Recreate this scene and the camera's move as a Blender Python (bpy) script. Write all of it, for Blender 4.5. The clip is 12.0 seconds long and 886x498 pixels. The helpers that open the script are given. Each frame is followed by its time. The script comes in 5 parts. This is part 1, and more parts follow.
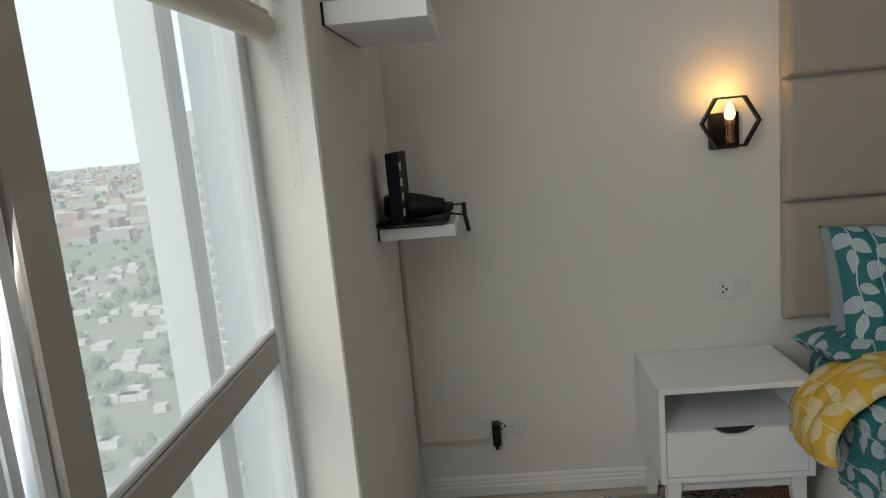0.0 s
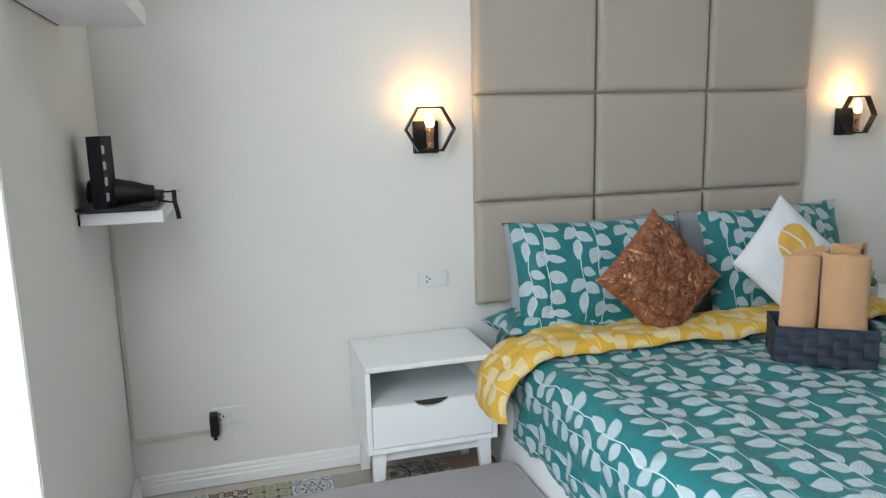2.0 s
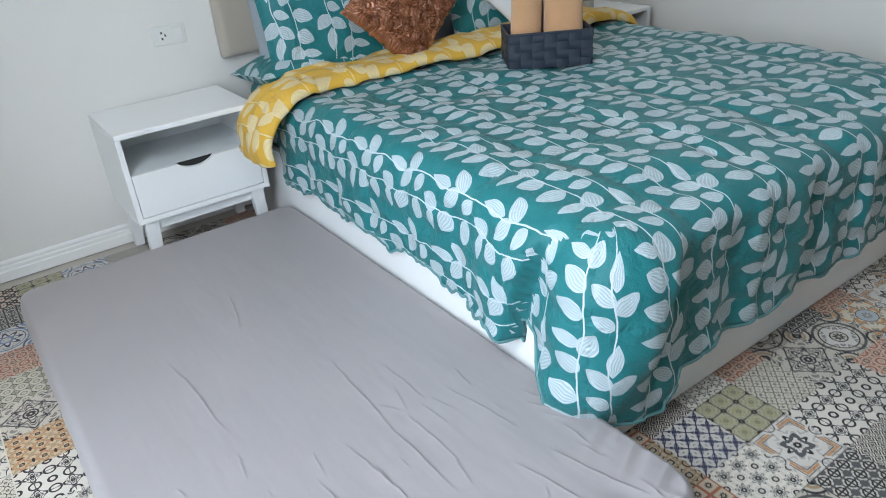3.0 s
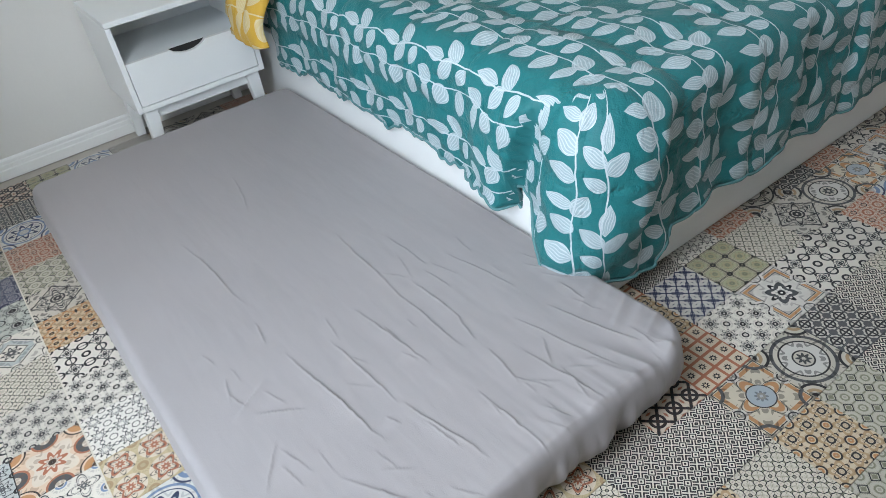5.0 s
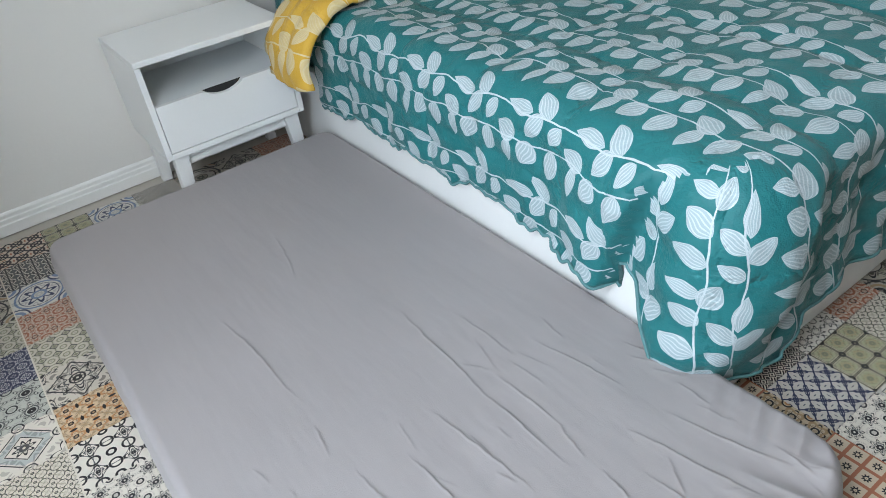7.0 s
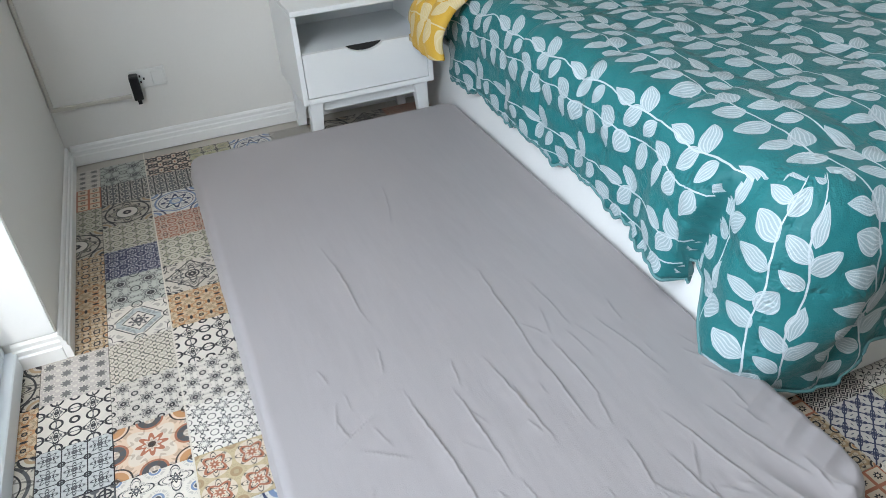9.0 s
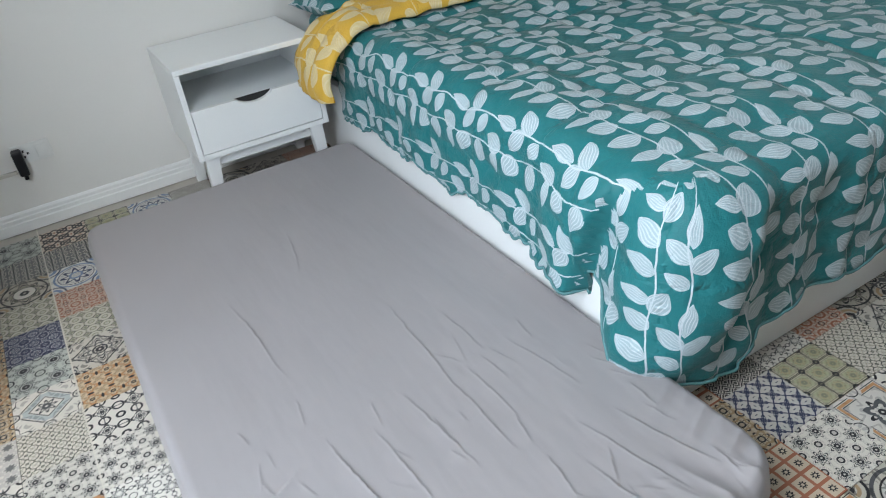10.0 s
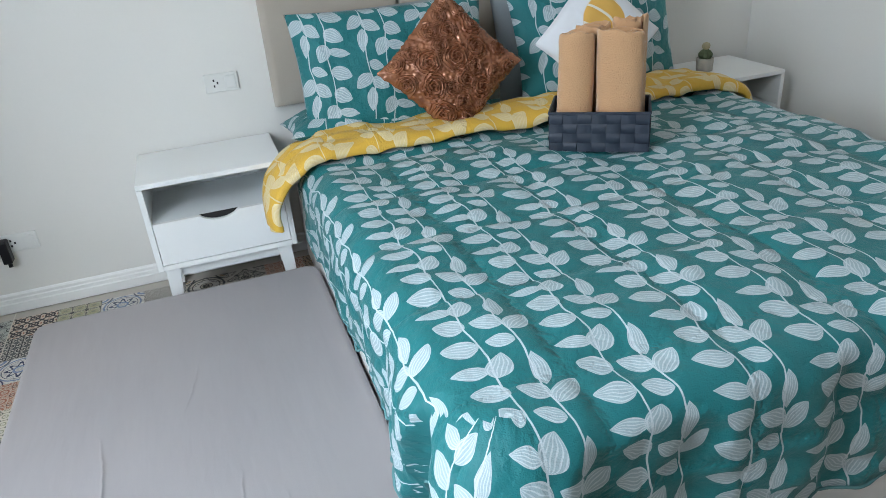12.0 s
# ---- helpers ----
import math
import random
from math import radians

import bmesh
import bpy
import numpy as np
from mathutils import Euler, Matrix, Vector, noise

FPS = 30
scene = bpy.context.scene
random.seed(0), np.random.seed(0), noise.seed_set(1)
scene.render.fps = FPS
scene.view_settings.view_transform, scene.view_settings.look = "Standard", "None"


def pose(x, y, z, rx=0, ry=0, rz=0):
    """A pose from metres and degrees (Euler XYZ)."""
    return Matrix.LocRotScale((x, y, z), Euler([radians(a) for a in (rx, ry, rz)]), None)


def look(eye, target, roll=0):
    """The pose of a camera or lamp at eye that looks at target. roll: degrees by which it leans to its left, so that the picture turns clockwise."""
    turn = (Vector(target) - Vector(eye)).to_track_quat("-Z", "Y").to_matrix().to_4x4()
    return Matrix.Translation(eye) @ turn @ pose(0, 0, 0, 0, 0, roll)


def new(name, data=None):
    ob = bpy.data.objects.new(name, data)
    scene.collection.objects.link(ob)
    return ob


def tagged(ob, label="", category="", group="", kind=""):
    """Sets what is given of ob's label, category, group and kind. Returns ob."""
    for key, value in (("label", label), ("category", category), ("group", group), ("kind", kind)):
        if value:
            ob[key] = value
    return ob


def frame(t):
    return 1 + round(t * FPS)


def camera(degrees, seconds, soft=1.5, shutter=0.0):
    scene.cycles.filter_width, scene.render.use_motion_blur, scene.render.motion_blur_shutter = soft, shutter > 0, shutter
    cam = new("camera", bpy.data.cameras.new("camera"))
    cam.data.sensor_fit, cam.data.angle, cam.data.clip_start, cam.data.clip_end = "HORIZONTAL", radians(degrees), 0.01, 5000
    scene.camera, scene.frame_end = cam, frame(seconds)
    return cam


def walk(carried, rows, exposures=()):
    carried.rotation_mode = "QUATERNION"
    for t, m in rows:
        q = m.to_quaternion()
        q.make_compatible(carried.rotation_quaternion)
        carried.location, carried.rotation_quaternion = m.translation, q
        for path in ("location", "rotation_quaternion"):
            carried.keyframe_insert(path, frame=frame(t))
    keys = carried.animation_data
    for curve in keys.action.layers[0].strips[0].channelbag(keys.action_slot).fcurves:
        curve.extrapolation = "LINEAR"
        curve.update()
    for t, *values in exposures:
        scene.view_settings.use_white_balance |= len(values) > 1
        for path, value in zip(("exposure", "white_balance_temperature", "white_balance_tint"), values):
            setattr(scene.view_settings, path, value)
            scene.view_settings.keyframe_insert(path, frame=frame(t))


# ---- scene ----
cam = camera(63.8, 12.0, soft=0.5, shutter=0.14)
PATH = [
    (0, (-0.988, -2.418, 1.359), (-1.108, -0.453, 1.005), -5.2),
    (0.5, (-0.987, -2.452, 1.375), (-0.973, -0.459, 1.199), -1.8),
    (1, (-0.939, -2.494, 1.405), (-0.801, -0.504, 1.264), -1.0),
    (1.5, (-0.887, -2.529, 1.362), (-0.569, -0.561, 1.197), -1.9),
    (2, (-0.862, -2.584, 1.301), (-0.32, -0.691, 0.947), -1.4),
    (2.5, (-0.878, -2.636, 1.205), (-0.071, -0.918, 0.578), -2.9),
    (3, (-0.893, -2.677, 1.167), (0.102, -1.223, 0.22), -4.5),
    (3.5, (-0.929, -2.724, 1.156), (0.093, -1.339, 0.138), -6.1),
    (3.7, (-0.941, -2.739, 1.195), (0.0, -1.404, 0.045), -6.9),
    (5.3, (-0.904, -2.735, 1.158), (-0.079, -1.389, -0.069), -8.1),
    (5.5, (-0.894, -2.691, 1.151), (-0.104, -1.329, -0.082), -7.6),
    (6, (-0.868, -2.601, 1.13), (-0.101, -1.162, -0.028), -4.3),
    (6.5, (-0.845, -2.472, 1.167), (0.061, -1.16, -0.041), -7.5),
    (7, (-0.891, -2.413, 1.148), (-0.019, -1.048, -0.025), -7.6),
    (8.8, (-0.893, -2.572, 1.129), (-0.259, -1.045, 0.004), -1.6),
    (9, (-0.899, -2.579, 1.134), (-0.309, -1.049, -0.011), -3.3),
    (9.5, (-0.888, -2.603, 1.128), (-0.262, -1.13, -0.071), -5.3),
    (10, (-0.85, -2.609, 1.168), (-0.064, -1.138, 0.064), -6.8),
    (10.5, (-0.73, -2.572, 1.195), (0.166, -1.121, 0.15), -4.7),
    (11, (-0.565, -2.532, 1.231), (0.322, -1.034, 0.246), -6.3),
    (11.5, (-0.399, -2.599, 1.247), (0.323, -0.972, 0.335), -1.8),
    (12, (-0.239, -2.659, 1.26), (0.302, -0.957, 0.359), -4.8),
]
EXPOSURES = [  # seconds, stops, kelvin, tint
    (0.0, -0.83, 6950, 10), (0.5, -0.90, 7300, 11), (1.0, -0.72, 7450, 10), (1.6, 0.07, 6800, 10), (2.2, 0.50, 6000, 9), (3.0, 0.48, 5920, 10), (3.7, 0.39, 5930, 10),
    (5.5, 0.29, 6060, 10), (7.2, 0.29, 6090, 10), (9.0, 0.34, 6100, 11), (10.0, 0.29, 6050, 10), (10.5, 0.31, 6030, 9), (12.0, 0.55, 5930, 9),
]
walk(cam, [(t, look(eye, target, roll)) for t, eye, target, roll in PATH], EXPOSURES)

# ---- world and large lights ----
world = bpy.data.worlds.new("overcast_sky")
scene.world = world
world.use_nodes = True
wn, wl = world.node_tree.nodes, world.node_tree.links
wn.clear()
sky = wn.new("ShaderNodeTexSky")
sky.sky_type = "NISHITA"
sky.sun_disc = False
sky.sun_elevation = radians(50)
sky.sun_rotation = radians(192)
sky.air_density, sky.dust_density, sky.ozone_density = 1.0, 1.5, 0.6
hsv = wn.new("ShaderNodeHueSaturation")
hsv.inputs["Saturation"].default_value = 0.35
bg = wn.new("ShaderNodeBackground")
bg.inputs["Strength"].default_value = 0.15
wo = wn.new("ShaderNodeOutputWorld")
wl.new(sky.outputs[0], hsv.inputs["Color"])
wl.new(hsv.outputs[0], bg.inputs["Color"])
wl.new(bg.outputs[0], wo.inputs["Surface"])

sun_data = bpy.data.lights.new("sun", "SUN")
sun_data.energy, sun_data.angle, sun_data.color = 4.0, radians(50), (1.0, 0.97, 0.92)
sun = new("sun", sun_data)
sun.matrix_world = look((-8, -38, 40), (0, 0, 0))


def area_lamp(name, eye, target, sx, sy, watts, colour):
    d = bpy.data.lights.new(name, "AREA")
    d.shape, d.size, d.size_y, d.energy, d.color = "RECTANGLE", sx, sy, watts, colour
    ob = new(name, d)
    ob.matrix_world = look(eye, target)
    return ob


# sky light entering by the window's second leaf
area_lamp("window_daylight", (-1.35, -2.09, 1.55), (0, -2.0, 1.35), 0.66, 1.5, 39, (0.93, 0.97, 1.0))


def bulb_lamp(name, place, watts):
    d = bpy.data.lights.new(name, "POINT")
    d.energy, d.color, d.shadow_soft_size = watts, (1.0, 0.5, 0.15), 0.012
    ob = new(name, d)
    ob.location = place
    return ob


# ---- materials ----
def nodes_of(name):
    m = bpy.data.materials.new(name)
    m.use_nodes = True
    nt = m.node_tree
    return m, nt, nt.nodes["Principled BSDF"]


def mth(nt, op, a, b=None, c=None, clamp=False):
    n = nt.nodes.new("ShaderNodeMath")
    n.operation, n.use_clamp = op, clamp
    for k, v in enumerate((a, b, c)):
        if v is None:
            continue
        if isinstance(v, (int, float)):
            n.inputs[k].default_value = v
        else:
            nt.links.new(v, n.inputs[k])
    return n.outputs[0]


def mix_rgb(nt, f, a, b):
    n = nt.nodes.new("ShaderNodeMix")
    n.data_type = "RGBA"
    for k, v in ((0, f), (6, a), (7, b)):
        if isinstance(v, (int, float)):
            n.inputs[k].default_value = v
        elif isinstance(v, tuple):
            n.inputs[k].default_value = (*v, 1)
        else:
            nt.links.new(v, n.inputs[k])
    return n.outputs[2]


def coords(nt, which="Object"):
    return nt.nodes.new("ShaderNodeTexCoord").outputs[which]


def noise_tex(nt, vec, scale, detail=3.0, rough=0.55):
    n = nt.nodes.new("ShaderNodeTexNoise")
    n.inputs["Scale"].default_value, n.inputs["Detail"].default_value, n.inputs["Roughness"].default_value = scale, detail, rough
    nt.links.new(vec, n.inputs["Vector"])
    return n.outputs["Fac"]


def bump(nt, p, height, strength, distance=0.01):
    b = nt.nodes.new("ShaderNodeBump")
    b.inputs["Strength"].default_value, b.inputs["Distance"].default_value = strength, distance
    nt.links.new(height, b.inputs["Height"])
    nt.links.new(b.outputs[0], p.inputs["Normal"])


def surface(name, colour, rough=0.6, var=0.08, big=2.0, fine=60.0, relief=0.15, metal=0.0, sheen=0.0, dist=0.003, spec=0.5):
    """A painted, woven or cast surface: tone drifting at two scales, fine relief, gloss that varies."""
    m, nt, p = nodes_of(name)
    co = coords(nt)
    n1, n2 = noise_tex(nt, co, big), noise_tex(nt, co, fine, 4)
    f = mth(nt, "ADD", mth(nt, "MULTIPLY", n1, 0.6), mth(nt, "MULTIPLY", n2, 0.4))
    lo = tuple(c * (1 - var * 1.4) for c in colour)
    hi = tuple(min(1, c * (1 + var)) for c in colour)
    nt.links.new(mix_rgb(nt, f, lo, hi), p.inputs["Base Color"])
    p.inputs["Metallic"].default_value = metal
    p.inputs["Specular IOR Level"].default_value = spec
    nt.links.new(mth(nt, "ADD", mth(nt, "MULTIPLY", n1, 0.16), rough - 0.08), p.inputs["Roughness"])
    if sheen:
        p.inputs["Sheen Weight"].default_value = sheen
        p.inputs["Sheen Roughness"].default_value = 0.4
    if relief:
        bump(nt, p, n2, relief, dist)
    return m


wall_paint = surface("wall_paint", (0.765, 0.75, 0.712), 0.62, 0.025, 1.3, 90, 0.08, spec=0.3)
ceiling_paint = surface("ceiling_paint", (0.85, 0.85, 0.83), 0.8, 0.02, 1.0, 80, 0.05)
trim_white = surface("trim_white", (0.82, 0.82, 0.80), 0.4, 0.03, 3, 120, 0.05)
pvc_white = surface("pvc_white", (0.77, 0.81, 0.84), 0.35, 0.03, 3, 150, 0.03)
# darker copy of pvc_white: shade painted into the room-facing bars
pvc_shaded = surface("pvc_shaded", (0.42, 0.40, 0.37), 0.45, 0.04, 3, 150, 0.03)
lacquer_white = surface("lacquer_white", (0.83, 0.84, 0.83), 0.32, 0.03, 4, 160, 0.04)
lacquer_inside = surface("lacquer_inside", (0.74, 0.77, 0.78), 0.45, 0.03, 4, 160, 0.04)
shelf_white = surface("shelf_white", (0.82, 0.81, 0.83), 0.5, 0.02, 4, 160, 0.04)
plate_plastic = surface("plate_plastic", (0.75, 0.75, 0.72), 0.35, 0.01, 5, 100, 0.0)
# near-black colour that stands for the shade inside openings
recess_shade = surface("recess_shade", (0.015, 0.015, 0.015), 0.7, 0.02, 5, 100, 0.0)
trunk_cream = surface("trunk_cream", (0.62, 0.59, 0.53), 0.45, 0.03, 5, 120, 0.03)
# near-black paint for the shaded side of the outer post
post_shade_dark = surface("post_shade_dark", (0.13, 0.12, 0.11), 0.6, 0.06, 5, 120, 0.03)
black_plastic = surface("black_plastic", (0.010, 0.010, 0.012), 0.45, 0.1, 8, 180, 0.06, spec=0.3)
navy_card = surface("navy_card", (0.006, 0.007, 0.010), 0.6, 0.1, 8, 150, 0.05, spec=0.2)
ink_white = surface("ink_white", (0.6, 0.6, 0.6), 0.6, 0.08, 20, 200, 0.0)
black_steel = surface("black_steel", (0.02, 0.018, 0.016), 0.4, 0.1, 10, 200, 0.05, metal=0.5)
copper = surface("copper", (0.75, 0.36, 0.2), 0.28, 0.08, 10, 150, 0.03, metal=1.0)
velvet = surface("velvet", (0.42, 0.375, 0.315), 0.85, 0.09, 2.2, 260, 0.2, sheen=0.35, dist=0.002)
grey_cotton = surface("grey_cotton", (0.29, 0.325, 0.345), 0.85, 0.04, 5, 300, 0.2, sheen=0.1)
white_cotton = surface("white_cotton", (0.74, 0.75, 0.78), 0.85, 0.03, 5, 300, 0.25, sheen=0.1)
terry = surface("terry", (0.58, 0.335, 0.17), 0.97, 0.14, 14, 260, 0.7, sheen=0.5, dist=0.006)
strap = surface("strap", (0.026, 0.034, 0.052), 0.5, 0.15, 12, 260, 0.2)
dried_stem = surface("dried_stem", (0.5, 0.27, 0.07), 0.8, 0.2, 30, 200, 0.2)
concrete_pot = surface("concrete_pot", (0.45, 0.42, 0.36), 0.8, 0.1, 20, 220, 0.3)
cactus_green = surface("cactus_green", (0.10, 0.13, 0.06), 0.6, 0.2, 40, 300, 0.3)
cactus_tip = surface("cactus_tip", (0.42, 0.36, 0.22), 0.8, 0.2, 40, 300, 0.3)
render_white = surface("render_white", (0.74, 0.79, 0.84), 0.8, 0.05, 1.5, 40, 0.2)
soil = surface("soil", (0.05, 0.035, 0.025), 0.9, 0.3, 60, 200, 0.5)


def sheet_grey_material():
    m, nt, p = nodes_of("grey_fitted_sheet")
    co = coords(nt)
    n1, n2 = noise_tex(nt, co, 2.5), noise_tex(nt, co, 500, 2)
    nt.links.new(mix_rgb(nt, n1, (0.297, 0.277, 0.280), (0.342, 0.319, 0.319)), p.inputs["Base Color"])
    p.inputs["Roughness"].default_value = 0.62
    p.inputs["Sheen Weight"].default_value = 0.15
    st = nt.nodes.new("ShaderNodeMapping")
    st.inputs["Scale"].default_value = (1.0, 0.25, 1.0)
    nt.links.new(co, st.inputs["Vector"])
    n3 = noise_tex(nt, st.outputs[0], 16, 3)
    bump(nt, p, mth(nt, "ADD", mth(nt, "MULTIPLY", n2, 0.12), n3), 0.22, 0.012)
    return m


grey_sheet = sheet_grey_material()

# printed vine: two stems a repeat, each with its own leaves; repeat, stem places and growth in metres
REPEAT, STEM_A, STEM_B, V_A, V_B = 0.195, 0.125, 0.190, -0.960, -0.875
LEAVES = [  # stem place, along, angle, length, width
    (STEM_A, V_A, 168, 0.079, 0.034), (STEM_A, V_A - 0.066, 150, 0.068, 0.053), (STEM_A, V_A - 0.130, 162, 0.075, 0.050),
    (STEM_A + 0.001, V_A - 0.022, 62, 0.064, 0.052), (STEM_B, V_B, 40, 0.070, 0.046), (STEM_B, V_B + 0.018, 143, 0.068, 0.044),
    (STEM_B + 0.002, V_B + 0.045, 82, 0.084, 0.036), (STEM_B, V_B - 0.036, 152, 0.058, 0.036),
]


def leaf_group():
    g = bpy.data.node_groups.new("vine_print", "ShaderNodeTree")
    g.interface.new_socket("Vector", in_out="INPUT", socket_type="NodeSocketVector")
    g.interface.new_socket("Leaf", in_out="OUTPUT", socket_type="NodeSocketFloat")
    g.interface.new_socket("Vein", in_out="OUTPUT", socket_type="NodeSocketFloat")
    gi, go = g.nodes.new("NodeGroupInput"), g.nodes.new("NodeGroupOutput")
    sep = g.nodes.new("ShaderNodeSeparateXYZ")
    g.links.new(gi.outputs[0], sep.inputs[0])
    a, b = sep.outputs[0], sep.outputs[1]
    half = REPEAT / 2
    leaf, vein = None, None
    for sa, vb, ang, ln, wd in LEAVES:
        ln, wd = ln * 0.96, wd * 0.94
        blunt = 0.72 if wd / ln > 0.6 else 0.92
        c, s = math.cos(radians(ang)), math.sin(radians(ang))
        da = mth(g, "WRAP", mth(g, "SUBTRACT", a, sa + c * ln / 2), half, -half)
        db = mth(g, "WRAP", mth(g, "SUBTRACT", b, vb + s * ln / 2), half, -half)
        t = mth(g, "DIVIDE", mth(g, "ADD", mth(g, "MULTIPLY", da, c), mth(g, "MULTIPLY", db, s)), ln / 2)
        t = mth(g, "MAXIMUM", mth(g, "MINIMUM", t, 1.3), -1.3)
        q = mth(g, "SUBTRACT", mth(g, "MULTIPLY", db, c), mth(g, "MULTIPLY", da, s))
        h = mth(g, "MULTIPLY", mth(g, "MULTIPLY", mth(g, "POWER", mth(g, "MAXIMUM", mth(g, "SUBTRACT", 1.0, mth(g, "MULTIPLY", t, t)), 0.0), blunt), wd / 2 * 0.96), mth(g, "SUBTRACT", 1.05, mth(g, "MULTIPLY", t, 0.28)))
        mask = mth(g, "MULTIPLY", mth(g, "SUBTRACT", h, mth(g, "ABSOLUTE", q)), 900.0, clamp=True)
        ratio = mth(g, "DIVIDE", q, mth(g, "MAXIMUM", h, 0.001))
        lines = mth(g, "MULTIPLY", mth(g, "GREATER_THAN", mth(g, "SINE", mth(g, "MULTIPLY", mth(g, "ADD", ratio, mth(g, "MULTIPLY", mth(g, "SINE", mth(g, "MULTIPLY", t, 5.0)), 0.06)), 19.0)), 0.5), mask)
        rim = mth(g, "MULTIPLY", mth(g, "SUBTRACT", 0.0024, mth(g, "SUBTRACT", h, mth(g, "ABSOLUTE", q))), 900.0, clamp=True)
        lines = mth(g, "MAXIMUM", lines, mth(g, "MULTIPLY", rim, mask))
        leaf = mask if leaf is None else mth(g, "MAXIMUM", leaf, mask)
        vein = lines if vein is None else mth(g, "MAXIMUM", vein, lines)
    for st, amp in ((STEM_A, 0.004), (STEM_B, 0.006)):
        sway = mth(g, "MULTIPLY", mth(g, "SINE", mth(g, "MULTIPLY", b, 2 * math.pi / REPEAT)), amp)
        d = mth(g, "ABSOLUTE", mth(g, "WRAP", mth(g, "SUBTRACT", mth(g, "SUBTRACT", a, st), sway), half, -half))
        stalk = mth(g, "MULTIPLY", mth(g, "SUBTRACT", 0.0022, d), 1500.0, clamp=True)
        leaf = mth(g, "MAXIMUM", leaf, stalk)
        vein = mth(g, "MAXIMUM", vein, stalk)
    g.links.new(leaf, go.inputs[0])
    g.links.new(vein, go.inputs[1])
    return g


VINE = leaf_group()


def vine_cloth(name, ground, leaf, line, rough=0.55):
    """Printed cotton: vines on a plain ground, in cloth coordinates (metres) of the UV layer."""
    m, nt, p = nodes_of(name)
    uv, co = coords(nt, "UV"), coords(nt)
    wob = nt.nodes.new("ShaderNodeTexNoise")
    wob.inputs["Scale"].default_value = 10.0
    nt.links.new(uv, wob.inputs["Vector"])
    off = nt.nodes.new("ShaderNodeVectorMath")
    off.operation = "MULTIPLY_ADD"
    nt.links.new(wob.outputs["Color"], off.inputs[0])
    off.inputs[1].default_value = (0.022, 0.022, 0.0)
    nt.links.new(uv, off.inputs[2])
    shift = nt.nodes.new("ShaderNodeVectorMath")
    shift.operation = "SUBTRACT"
    nt.links.new(off.outputs[0], shift.inputs[0])
    shift.inputs[1].default_value = (0.011, 0.011, 0.0)
    g = nt.nodes.new("ShaderNodeGroup")
    g.node_tree = VINE
    nt.links.new(shift.outputs[0], g.inputs[0])
    n1 = noise_tex(nt, co, 6)
    n2 = noise_tex(nt, co, 380, 2)
    base = mix_rgb(nt, n1, tuple(c * 0.88 for c in ground), tuple(c * 1.1 for c in ground))
    fill = mix_rgb(nt, mth(nt, "MULTIPLY", g.outputs[1], mth(nt, "ADD", n2, 0.35), clamp=True), leaf, line)
    nt.links.new(mix_rgb(nt, g.outputs[0], base, fill), p.inputs["Base Color"])
    p.inputs["Roughness"].default_value = rough
    p.inputs["Specular IOR Level"].default_value = 0.3
    p.inputs["Sheen Weight"].default_value = 0.06
    n3 = noise_tex(nt, uv, 15, 3, 0.5)
    sp = nt.nodes.new("ShaderNodeSeparateXYZ")
    nt.links.new(off.outputs[0], sp.inputs[0])
    seam = None
    for k in (0, 1):
        d = mth(nt, "ABSOLUTE", mth(nt, "WRAP", mth(nt, "ADD", sp.outputs[k], 0.04), 0.145, -0.145))
        groove = mth(nt, "SUBTRACT", 1.0, mth(nt, "MULTIPLY", d, 60.0, clamp=True))
        seam = groove if seam is None else mth(nt, "MAXIMUM", seam, groove)
    pucker = mth(nt, "MULTIPLY", n3, mth(nt, "ADD", 0.8, mth(nt, "MULTIPLY", seam, 1.2)))
    fine = noise_tex(nt, shift.outputs[0], 34, 2)
    ridge = mth(nt, "MULTIPLY", mth(nt, "ABSOLUTE", mth(nt, "SUBTRACT", fine, 0.5)), mth(nt, "ADD", 0.3, mth(nt, "MULTIPLY", seam, 1.0)))
    pucker = mth(nt, "ADD", pucker, ridge)
    bump(nt, p, mth(nt, "ADD", mth(nt, "MULTIPLY", n2, 0.1), mth(nt, "SUBTRACT", pucker, mth(nt, "MULTIPLY", seam, 0.8))), 0.62, 0.02)
    return m


teal_vine = vine_cloth("teal_vine_cotton", (0.018, 0.162, 0.172), (0.345, 0.44, 0.47), (0.55, 0.615, 0.645), 0.46)
teal_plain = surface("teal_cotton", (0.018, 0.162, 0.172), 0.6, 0.1, 6, 380, 0.2)
yellow_vine = vine_cloth("yellow_vine_cotton", (0.68, 0.41, 0.05), (0.69, 0.55, 0.28), (0.72, 0.60, 0.35))


def satin_material():
    m, nt, p = nodes_of("brown_satin")
    co = coords(nt)
    n1, n2 = noise_tex(nt, co, 30, 3), noise_tex(nt, co, 110, 3)
    # noise paints crevice shade and copper highlights into the brown
    nt.links.new(mix_rgb(nt, n1, (0.12, 0.033, 0.012), (0.44, 0.18, 0.08)), p.inputs["Base Color"])
    p.inputs["Roughness"].default_value = 0.27
    p.inputs["Metallic"].default_value = 0.35
    p.inputs["Specular IOR Level"].default_value = 0.8
    bump(nt, p, n2, 0.2, 0.004)
    return m


brown_satin = satin_material()


